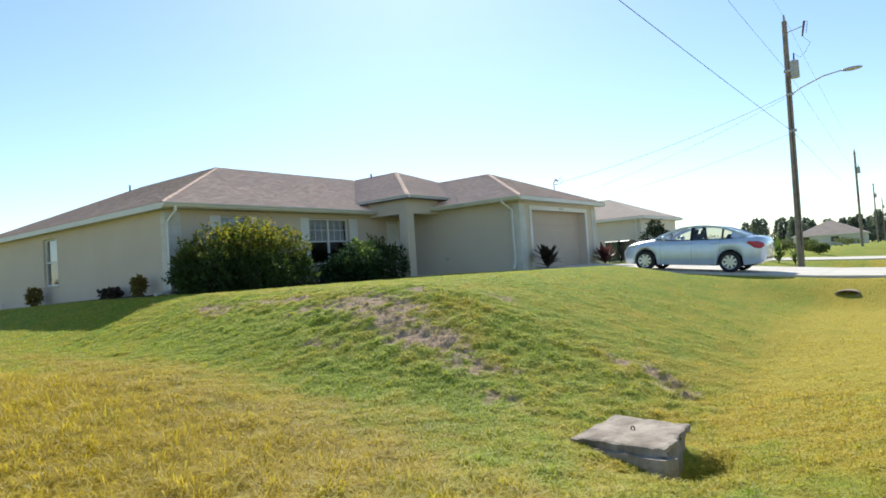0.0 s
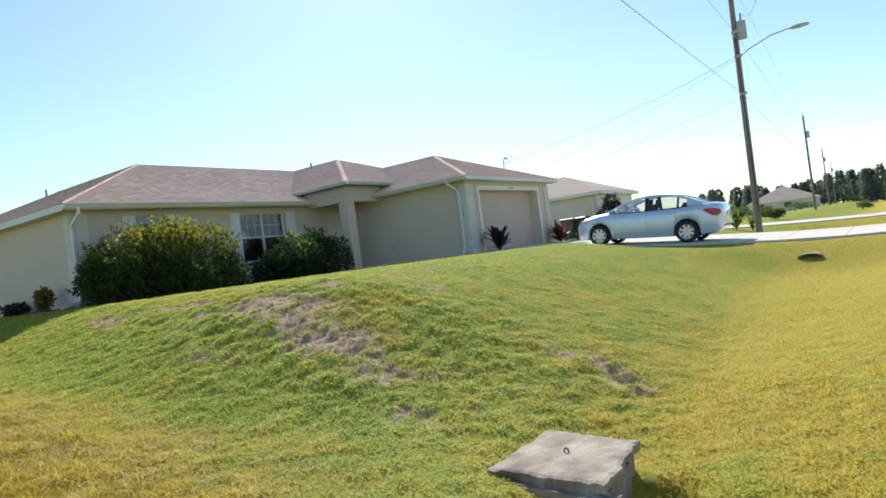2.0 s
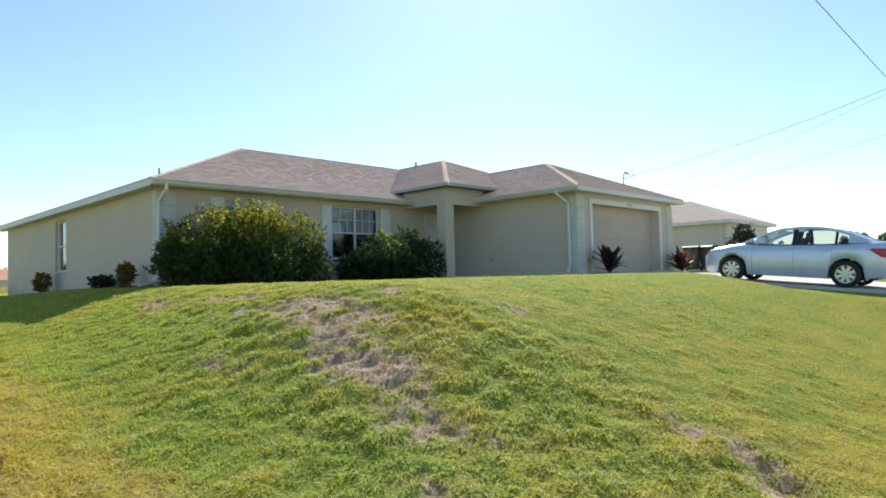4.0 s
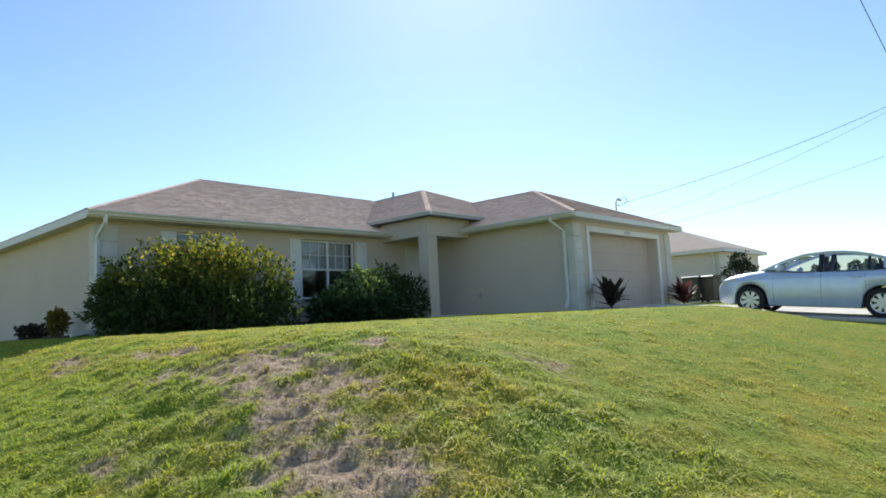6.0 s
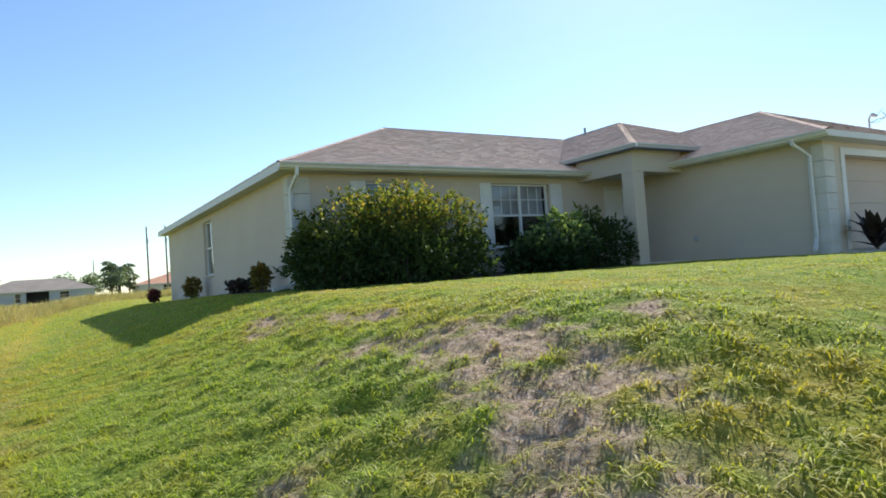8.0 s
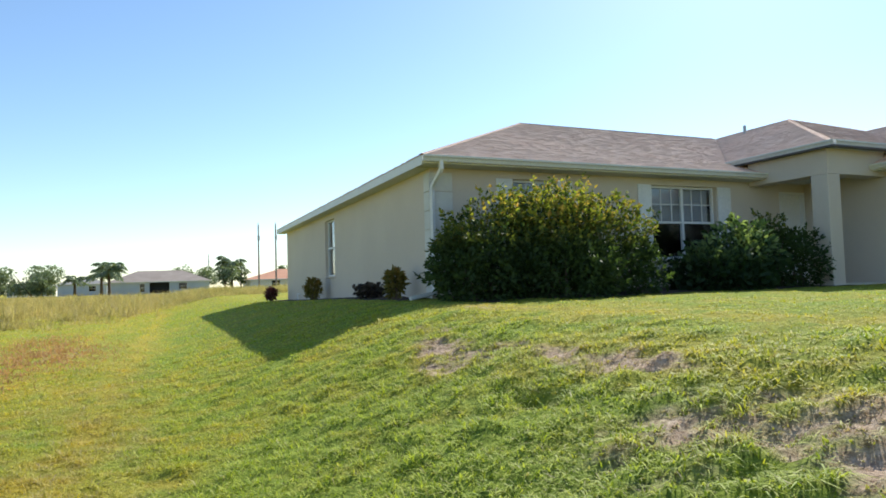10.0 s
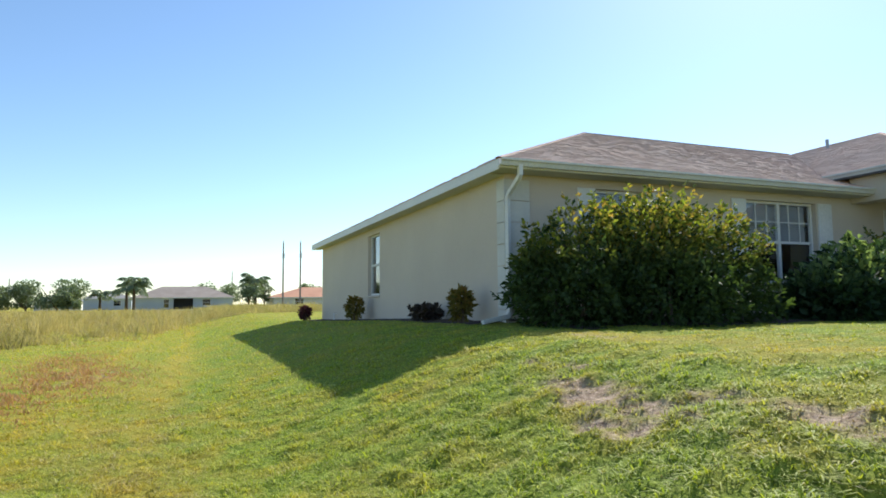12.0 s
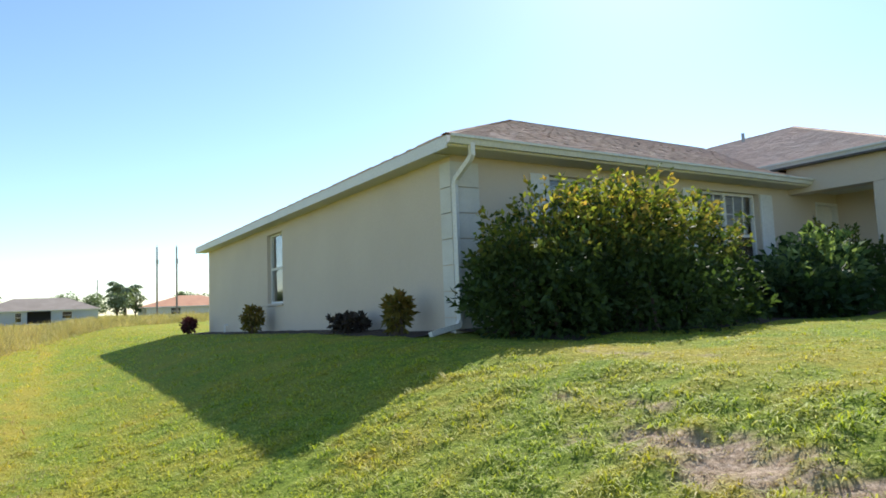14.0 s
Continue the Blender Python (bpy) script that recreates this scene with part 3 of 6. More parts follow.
for board in ((FX, EX - 0.026, EY + 0.026, 20.55, 3.945, 3.96), (BEX + 0.03, FX, EY + 0.026, SY, 3.925, 3.94), (GXF, GEX - 0.026, GEY + 0.026, GEY2, 3.945, 3.96),
              (-18.9, GXF, GEY + 0.026, GYS, 3.945, 3.96), (-20.4, PX - 0.026, PY + 0.026, 22.2, 4.385, 4.40)):
    part("soffit", box(*board), SOFFIT, house)


# downspouts
def downspout(pts, foot):
    bm = bmesh.new()
    tube(bm, pts, 0.048, 4)
    o = part("downspout", bm, WHITE, house, "white metal downspout")
    bm = bmesh.new()
    tube(bm, foot, 0.05, 4)
    part("elbow", bm, WHITE, o)


downspout([(-20.02, 11.36, 4.0), (-20.02, 11.36, 3.84), (-20.06, 11.355, 3.79), (-20.40, 11.34, 3.58), (-20.44, 11.34, 3.50), (-20.44, 11.34, 1.57)], [(-20.44, 11.34, 1.62), (-20.43, 11.30, 1.54), (-20.33, 10.80, 1.46)])
downspout([(-15.15, 21.15, 4.0), (-15.15, 21.15, 3.9), (-15.02, 21.58, 3.62), (-15.02, 21.58, 1.75)], [(-15.02, 21.58, 1.76), (-15.0, 21.5, 1.6), (-14.9, 21.25, 1.5)])


# windows
def window_front(o, lights, name="window"):
    y0, y1, z0, z1 = o
    x = FX - 0.12
    bm = bmesh.new()
    for a, b, c, d in ((y0, y0 + 0.05, z0, z1), (y1 - 0.05, y1, z0, z1), (y0 + 0.05, y1 - 0.05, z0, z0 + 0.05), (y0 + 0.05, y1 - 0.05, z1 - 0.05, z1)):
        bx(bm, x - 0.05, x + 0.02, a, b, c, d)
    w = part(name, bm, WHITE, house, "white-framed window with divided upper lights")
    zm = z0 + (z1 - z0) * 0.5
    wide = (y1 - y0 - 0.1) / lights
    for k in range(lights):
        a, b = y0 + 0.05 + wide * k, y0 + 0.05 + wide * (k + 1)
        if k:
            part("mullion", box(x - 0.04, x + 0.025, a - 0.035, a + 0.035, z0 + 0.05, z1 - 0.05), WHITE, w)
        part("meeting_rail", box(x - 0.03, x + 0.018, a + 0.036, b - 0.036, zm - 0.025, zm + 0.025), WHITE, w)
        pane = part("pane", box(x - 0.012, x - 0.006, a + 0.03, b - 0.03, zm, z1 - 0.05), GLASS, w)
        pane.visible_shadow = False
        pane = part("pane", box(x - 0.020, x - 0.014, a + 0.03, b - 0.03, z0 + 0.05, zm), GLASS, w)
        pane.visible_shadow = False
        bars = bmesh.new()
        for j in (1, 2):
            bars_y = a + (b - a) * j / 3
            bx(bars, x - 0.004, x + 0.010, bars_y - 0.011, bars_y + 0.011, zm + 0.026, z1 - 0.051)
        bx(bars, x - 0.003, x + 0.009, a + 0.037, b - 0.037, (zm + z1) / 2 - 0.011, (zm + z1) / 2 + 0.011)
        part("glazing_bars", bars, WHITE, w)
    blind = bmesh.new()
    z = zm + 0.03
    while z < z1 - 0.06:
        bx(blind, x - 0.13, x - 0.125, y0 + 0.06, y1 - 0.06, z, z + 0.034)
        z += 0.04
    part("blind", blind, BLINDS, w, "grey slatted blind")
    part("sill", box(FX - 0.18, FX + 0.05, y0 - 0.06, y1 + 0.06, z0 - 0.07, z0 - 0.002, bevel=0.008), STUCCO, w)
    return w


def shutter(y0, y1, z0, z1):
    bm = bmesh.new()
    bx(bm, FX + 0.003, FX + 0.032, y0, y1, z0, z1, bevel=0.005)
    s = part("shutter", bm, WHITE, house, "cream panelled window shutter")
    zm = (z0 + z1) / 2
    for a, b in ((z0 + 0.08, zm - 0.05), (zm + 0.05, z1 - 0.08)):
        part("shutter_panel", box(FX + 0.030, FX + 0.040, y0 + 0.07, y1 - 0.07, a, b, bevel=0.004), WHITE, s)


window_front(W1, 1)
window_front(W2, 2)
for y0, y1 in ((12.76, 13.13), (14.21, 14.58), (16.32, 16.69), (18.69, 19.10)):
    shutter(y0, y1, 2.08, 3.79)
# side window, set deep in the wall
x0, x1, z0, z1 = SW
y = SY + 0.12
bm = bmesh.new()
for a, b, c, d in ((x0, x0 + 0.05, z0, z1), (x1 - 0.05, x1, z0, z1), (x0 + 0.05, x1 - 0.05, z0, z0 + 0.05), (x0 + 0.05, x1 - 0.05, z1 - 0.05, z1), (x0 + 0.05, x1 - 0.05, 2.84, 2.90)):
    bx(bm, a, b, y - 0.03, y + 0.05, c, d)
w = part("window", bm, WHITE, house, "narrow white sash window")
for c, d in ((z0 + 0.05, 2.84), (2.90, z1 - 0.05)):
    p = part("pane", box(x0 + 0.05, x1 - 0.05, y, y + 0.006, c, d), GLASS, w)
    p.visible_shadow = False
part("sill", box(x0 - 0.04, x1 + 0.04, SY - 0.04, SY + 0.14, z0 - 0.06, z0 - 0.002, bevel=0.008), STUCCO, w)
part("blind", box(x0 + 0.05, x1 - 0.05, y + 0.1, y + 0.11, 2.9, z1), BLINDS, w)
# unseen backing behind the windows; the dark of the room is its colour
part("room_shade_backing", box(-24.6, -24.5, SY + 0.2, RY - 0.2, FLOOR, 3.9), ROOMDARK, house)

# front door
y0, y1, z0, z1 = DOOR
bm = box(FX - 0.14, FX - 0.09, y0 + 0.06, y1 - 0.06, z0, z1 - 0.06)
d = part("front_door", bm, WHITE, house, "white panelled front door")
for zc in ((1.62, 2.3), (2.42, 3.05), (3.15, 3.58)):
    for a, b in ((y0 + 0.14, (y0 + y1) / 2 - 0.04), ((y0 + y1) / 2 + 0.04, y1 - 0.14)):
        part("door_panel", box(FX - 0.092, FX - 0.078, a, b, *zc, bevel=0.006), WHITE, d)
bm = bmesh.new()
tube(bm, [(FX - 0.09, y0 + 0.13, 2.5), (FX - 0.02, y0 + 0.13, 2.5), (FX - 0.02, y0 + 0.25, 2.5)], 0.014, 6)
part("door_handle", bm, GREYMETAL, d)
bm = bmesh.new()
bx(bm, FX - 0.15, FX + 0.02, y0, y0 + 0.055, z0, z1)
bx(bm, FX - 0.15, FX + 0.02, y1 - 0.055, y1, z0, z1)
bx(bm, FX - 0.15, FX + 0.02, y0 + 0.055, y1 - 0.055, z1 - 0.055, z1)
part("door_frame", bm, WHITE, d)

# garage door: sections with pressed panels, deep in its opening, pale trim round it
y0, y1, z0, z1 = GD
gx = GXF - 0.34
gd = part("garage_door", box(gx - 0.04, gx, y0 - 0.1, y1 + 0.1, z0, z1 + 0.1), GARAGE, house, "beige sectional garage door, closed")
sec = (z1 - z0) / 4
for k in range(4):
    part("panel", box(gx - 0.002, gx + 0.012, y0, y1, z0 + sec * k + 0.005, z0 + sec * (k + 1) - 0.005, bevel=0.005), GARAGE, gd)
bm = bmesh.new()
bx(bm, gx, GXF - 0.003, y0 - 0.06, y0 - 0.003, z0, z1)
bx(bm, gx, GXF - 0.003, y1 + 0.003, y1 + 0.06, z0, z1)
bx(bm, gx, GXF - 0.003, y0 - 0.06, y1 + 0.06, z1 + 0.003, z1 + 0.06)
part("jamb", bm, STUCCO, house)
bm = bmesh.new()
bx(bm, GXF + 0.003, GXF + 0.035, y0 - 0.16, y0, z0, z1 + 0.16)
bx(bm, GXF + 0.003, GXF + 0.035, y1, y1 + 0.16, z0, z1 + 0.16)
bx(bm, GXF + 0.003, GXF + 0.035, y0, y1, z1, z1 + 0.16)
part("garage_trim", bm, WHITE, house, "pale stucco trim band")
# number plate over the garage door, as plain bars
for k in range(3):
    part("plain_bar", box(GXF + 0.036, GXF + 0.042, 24.75 + 0.14 * k, 24.83 + 0.14 * k, z1 + 0.04, z1 + 0.13), GREYMETAL, house)


# vent pipes on the roof
def pipe(x, y, z, h, r=0.045):
    bm = bmesh.new()
    tube(bm, [(x, y, z - 0.1), (x, y, z + h)], r, 8)
    part("vent_pipe", bm, GREYMETAL, roof, "grey roof vent pipe")


pipe(-23.8, 23.5, 6.13, 0.25)
pipe(-31.3, 15.7, 6.07, 0.3)
# service mast with a weatherhead on the far garage slope
bm = bmesh.new()
mast = (-16.55, 27.95)
tube(bm, [(*mast, 4.2), (*mast, 5.25), (mast[0] + 0.06, mast[1] - 0.02, 5.36), (mast[0] + 0.14, mast[1] - 0.05, 5.34)], 0.03, 8)
tube(bm, [(mast[0] + 0.10, mast[1] - 0.04, 5.37), (mast[0] + 0.24, mast[1] - 0.05, 5.30)], [0.06, 0.04], 8)
part("service_mast", bm, GREYMETAL, house, "grey electric service mast with weatherhead")
for k in range(3):
    bm = bmesh.new()
    tube(bm, [(mast[0] + 0.22, mast[1], 5.30), (mast[0] + 0.36, mast[1] + 0.08 * k - 0.08, 5.42 + 0.05 * k), (mast[0] + 0.42, mast[1] + 0.1, 5.25), (mast[0] + 0.22, mast[1] + 0.08, 5.12 + 0.05 * k), (mast[0] + 0.02, mast[1], 5.15)], 0.006, 5)
    part("drip_loop", bm, CABLE, house)
# small tap and box low on the walls
bm = bmesh.new()
bx(bm, -18.25, -18.13, GYS - 0.06, GYS, 1.95, 2.08, bevel=0.01)
part("outlet_box", bm, GREYMETAL, house)
bm = bmesh.new()
tube(bm, [(-33.6, SY, 1.42), (-33.6, SY - 0.1, 1.42), (-33.6, SY - 0.1, 1.2)], 0.03, 6)
part("tap_pipe", bm, WHITE, house)

# drive
bm = bmesh.new()
xs = [GXF, -13.0, -11.5, -10, -8.5, -7, -5.5, -4, -2, 1, 4]
for a, b in zip(xs, xs[1:]):
    for c, d in ((22.0, 24.73), (24.76, 27.5)):
        vs = [bm.verts.new((p, q, float(drive_z(p)) + h)) for h in (-0.12, 0.0) for p, q in ((a + 0.008, c), (b - 0.008, c), (b - 0.008, d), (a + 0.008, d))]
        for f in ((0, 1, 2, 3), (4, 5, 6, 7), (0, 1, 5, 4), (1, 2, 6, 5), (2, 3, 7, 6), (3, 0, 4, 7)):
            bm.faces.new([vs[i] for i in f])
drive = part("driveway", bm, CONCRETE, None)
tagged(drive, "pale concrete driveway sloping from the garage", "driveway", kind="structure")


# ---- plants ----
def leaf_quads(P, D, L, W, bend=0.0, r=None):
    """Leaves as folded diamonds: base points P, directions D, lengths L, widths W."""
    D = D / np.linalg.norm(D, axis=1, keepdims=True)
    side = np.cross(D, r.normal(size=D.shape))
    side /= np.linalg.norm(side, axis=1, keepdims=True) + 1e-9
    nrm = np.cross(side, D)
    L, W = L[:, None], W[:, None]
    mid = P + D * L * 0.45
    tip = P + D * L - np.array([0, 0, 1.0]) * L * bend
    V = np.stack([P, mid + side * W / 2 + nrm * W * 0.2, tip, mid - side * W / 2 + nrm * W * 0.2], 1)
    F = np.arange(len(P) * 4).reshape(-1, 4)
    return V.reshape(-1, 3), F


def shell_points(lobes, n, r, inner=0.5):
    """Points and outward ways in the outer part of a heap of ellipsoids."""
    lobes = np.asarray(lobes, float)
    area = lobes[:, 3] * lobes[:, 4] + lobes[:, 4] * lobes[:, 5] + lobes[:, 3] * lobes[:, 5]
    k = r.choice(len(lobes), n, p=area / area.sum())
    d = r.normal(size=(n, 3))
    d /= np.linalg.norm(d, axis=1, keepdims=True)
    rad = inner + (1.04 - inner) * r.uniform(0, 1, n) ** 0.6
    lump = 1 + 0.10 * np.sin(d[:, 0] * 9 + k) * np.sin(d[:, 1] * 8 + 2 * k) + 0.07 * np.sin(d[:, 2] * 15 + k)
    P = lobes[k, :3] + d * lobes[k, 3:6] * (rad * lump)[:, None]
    return P, d / lobes[k, 3:6] * lobes[k, 3:6].mean(axis=1)[:, None]


def shrub(name, lobes, n, leaf, mat, seed, label, young_lit_z=(0, 1), shoots=0, stems=6, group="", reach=0.26):
    """A shrub: stems from the ground, and a dense uneven crown of leaves with shoots that stand out of it."""
    r = np.random.default_rng(seed)
    lobes = np.asarray(lobes, float)
    cx, cy = lobes[:, 0].mean(), lobes[:, 1].mean()
    g = float(gz(cx, cy))
    th = thing(name, (cx, cy, g), label, "shrub", group)
    bm = bmesh.new()
    for k in range(stems):
        l = lobes[k % len(lobes)]
        a = (l[0] + r.uniform(-0.3, 0.3) * l[3], l[1] + r.uniform(-0.3, 0.3) * l[4])
        e = (l[0] + r.uniform(-0.5, 0.5) * l[3], l[1] + r.uniform(-0.5, 0.5) * l[4], l[2] + 0.5 * l[5])
        z = float(gz(*a)) - 0.03
        tube(bm, [(*a, z), ((a[0] + e[0]) / 2 + r.uniform(-.05, .05), (a[1] + e[1]) / 2, (z + e[2]) / 2), e], [0.03, 0.022, 0.01], 5)
    part("stem", bm, BARK, th)
    P, D = shell_points(lobes, n, r)
    D = D + r.normal(size=D.shape) * 0.7 + np.array([0, 0, 0.45])
    if shoots:
        Q, E = shell_points(lobes, shoots * 3, r, 0.9)
        keep = E[:, 2] > -0.25
        Q, E = Q[keep][:shoots], E[keep][:shoots]
        E = E / np.linalg.norm(E, axis=1, keepdims=True) + np.array([0, 0, 0.7]) + r.normal(size=E.shape) * 0.25
        E /= np.linalg.norm(E, axis=1, keepdims=True)
        m = 12
        s = np.tile(np.linspace(0, 1, m), len(Q))
        long = np.repeat(r.uniform(0.3, 1.0, len(Q)) * reach, m)
        Q2, E2 = np.repeat(Q, m, 0), np.repeat(E, m, 0)
        P = np.concatenate([P, Q2 + E2 * (s * long)[:, None]])
        D = np.concatenate([D, E2 * 0.6 + r.normal(size=E2.shape) * 0.6])
    ok = P[:, 2] > gz(P[:, 0], P[:, 1]) + 0.02
    P, D = P[ok], D[ok]
    L = leaf * r.uniform(0.6, 1.25, len(P))
    V, F = leaf_quads(P, D, L, L * r.uniform(0.38, 0.55, len(P)), 0.15, r)
    # leaves pale upwards: young growth, plus sunlight on the crown put into the colour
    y = np.clip((P[:, 2] - young_lit_z[0]) / (young_lit_z[1] - young_lit_z[0]), 0, 1) * r.uniform(0.2, 1.0, len(P)) * (r.uniform(0, 1, len(P)) < 0.75)
    part_ob = sheet("foliage", V, F, mat, th, {"young_lit": np.repeat(y, 4)})
    return th


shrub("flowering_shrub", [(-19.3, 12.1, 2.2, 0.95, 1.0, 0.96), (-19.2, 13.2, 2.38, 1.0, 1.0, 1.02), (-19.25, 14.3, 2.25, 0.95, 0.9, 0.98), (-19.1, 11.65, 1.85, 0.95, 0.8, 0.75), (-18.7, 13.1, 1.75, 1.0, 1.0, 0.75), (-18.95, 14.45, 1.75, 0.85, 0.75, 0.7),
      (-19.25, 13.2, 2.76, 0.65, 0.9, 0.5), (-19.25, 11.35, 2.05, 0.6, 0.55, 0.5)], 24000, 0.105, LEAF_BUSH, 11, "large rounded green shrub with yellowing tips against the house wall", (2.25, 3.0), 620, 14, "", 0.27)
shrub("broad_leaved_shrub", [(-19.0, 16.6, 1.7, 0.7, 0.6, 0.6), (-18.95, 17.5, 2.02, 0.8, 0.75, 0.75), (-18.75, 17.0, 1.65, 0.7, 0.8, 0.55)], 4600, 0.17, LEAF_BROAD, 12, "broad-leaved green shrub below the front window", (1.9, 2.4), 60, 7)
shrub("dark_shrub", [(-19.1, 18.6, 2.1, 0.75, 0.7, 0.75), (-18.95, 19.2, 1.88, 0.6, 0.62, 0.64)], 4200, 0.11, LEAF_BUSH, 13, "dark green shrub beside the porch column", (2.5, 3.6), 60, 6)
for k, (x, y, w, h, mat, lab) in enumerate(((-29.05, 10.85, 0.34, 0.66, LEAF_CROTON, "small yellow-green shrub at the foot of the side wall"), (-23.1, 10.85, 0.40, 0.30, LEAF_MAROON, "low dark reddish shrub at the foot of the side wall"),
                                      (-21.35, 10.85, 0.22, 0.60, LEAF_CROTON, "small upright orange-green shrub at the foot of the wall"), (-35.9, 10.6, 0.3, 0.5, LEAF_RED, "small reddish shrub near the back corner"))):
    g = float(gz(x, y))
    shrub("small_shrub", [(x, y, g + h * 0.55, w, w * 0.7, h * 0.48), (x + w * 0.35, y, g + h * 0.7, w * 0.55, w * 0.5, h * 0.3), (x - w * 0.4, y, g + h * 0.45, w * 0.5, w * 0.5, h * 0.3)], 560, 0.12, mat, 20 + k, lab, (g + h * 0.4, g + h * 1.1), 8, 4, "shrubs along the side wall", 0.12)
shrub("neighbour_shrub", [(-15.3, 36.8, 1.75, 0.75, 0.7, 0.7), (-15.2, 36.9, 2.6, 0.7, 0.65, 0.55), (-15.2, 36.9, 3.2, 0.35, 0.35, 0.35)], 2400, 0.16, LEAF_DARK, 31, "tall dark shrub before the neighbouring house", (9, 10), 40, 5)


def sword_plant(name, x, y, h, n, mat, seed, label, spread=0.9, base=0.0, group="", leaf_w=0.075):
    """A plant of long arching leaves from one foot."""
    r = np.random.default_rng(seed)
    g = float(gz(x, y)) + base
    th = thing(name, (x, y, g), label, "plant", group)
    bm = bmesh.new()
    tube(bm, [(x, y, g - 0.04), (x, y, g + h * 0.3)], [0.035, 0.02], 6)
    part("stem", bm, BARK, th)
    for k in range(n):
        a, lift = r.uniform(0, 6.283), r.uniform(0.1, 1.0)
        L = h * r.uniform(0.5, 0.75)
        p0 = Vector((x, y, g + h * r.uniform(0.05, 0.42)))
        out = Vector((math.cos(a), math.sin(a), 0))
        bm = bmesh.new()
        left, right = [], []
        side = Vector((-math.sin(a), math.cos(a), 0))
        for s in np.linspace(0, 1, 6):
            p = p0 + out * (L * spread * s * (1.1 - 0.65 * lift)) + Vector((0, 0, L * (s * (0.35 + 0.75 * lift) - 0.45 * s * s * (1 - lift))))
            w = h * leaf_w * math.sin(math.pi * min(0.97, 0.12 + 0.88 * s)) + 0.004
            left.append(bm.verts.new(p + side * w))
            right.append(bm.verts.new(p - side * w))
        for i in range(5):
            bm.faces.new((left[i], left[i + 1], right[i + 1], right[i]))
        o = part("leaf", bm, mat, th)
        # here a random share of the second tones, leaf by leaf
        o.data.attributes.new("young_lit", "FLOAT", "POINT").data.foreach_set("value", [float(r.uniform(0, 0.6))] * 12)
    return th


sword_plant("cordyline", -14.25, 22.6, 1.05, 40, LEAF_MAROON, 41, "dark maroon spiky cordyline beside the garage door", 1.35, leaf_w=0.085, group="cordylines by the garage")
sword_plant("cordyline", -14.25, 27.75, 1.0, 36, LEAF_RED, 42, "red and pink spiky cordyline by the garage corner", 1.35, leaf_w=0.085, group="cordylines by the garage")
for k, (x, y, h) in enumerate(((-8.9, 35.6, 1.35), (-8.3, 36.2, 1.15), (-9.6, 36.6, 1.1))):
    sword_plant("agave", x, y, h, 16, LEAF_BROAD, 50 + k, "green spiky agave near the utility pole", 0.7, group="agaves near the pole")


# ---- wheeled bins ----
def wheeled_bin(x, y, mat, label, turn):
    g = float(gz(x, y))
    b = thing("wheeled_bin", (0, 0, 0), label, "bin", "wheeled bins")
    bm = bmesh.new()
    lo = [bm.verts.new(p) for p in ((-0.24, -0.22, 0.05), (0.24, -0.22, 0.05), (0.24, 0.22, 0.05), (-0.24, 0.22, 0.05))]
    hi = [bm.verts.new(p) for p in ((-0.32, -0.29, 0.88), (0.32, -0.29, 0.88), (0.32, 0.29, 0.88), (-0.32, 0.29, 0.88))]
    bm.faces.new(lo[::-1])
    bm.faces.new(hi)
    for k in range(4):
        bm.faces.new((lo[k], lo[(k + 1) % 4], hi[(k + 1) % 4], hi[k]))
    bmesh.ops.bevel(bm, geom=bm.edges[:], offset=0.03, segments=2, affect="EDGES")
    part("body", bm, mat, b)
    bm = bmesh.new()
    prism(bm, [(-0.35, 0.885), (0.34, 0.885), (0.34, 0.92), (0.1, 0.98), (-0.2, 0.98), (-0.35, 0.93)], "y", -0.31, 0.31)
    part("lid", bm, mat, b)
    bm = bmesh.new()
    tube(bm, [(0.36, -0.25, 0.86), (0.42, -0.25, 0.9), (0.42, 0.25, 0.9), (0.36, 0.25, 0.86)], 0.016, 6)
    part("handle", bm, mat, b)
    for s in (-0.27, 0.27):
        bm = bmesh.new()
        tube(bm, [(0.24, s - 0.03, 0.1), (0.24, s + 0.03, 0.1)], 0.1, 14)
        part("wheel", bm, BLACK, b)
    b.matrix_basis = pose(x, y, g, 0, 0, turn)
    return b


wheeled_bin(-14.75, 29.9, BINPLASTIC, "dark green wheeled refuse bin beside the garage", 100)
wheeled_bin(-14.2, 30.2, BINGREY, "dark grey wheeled refuse bin beside the garage", 80)


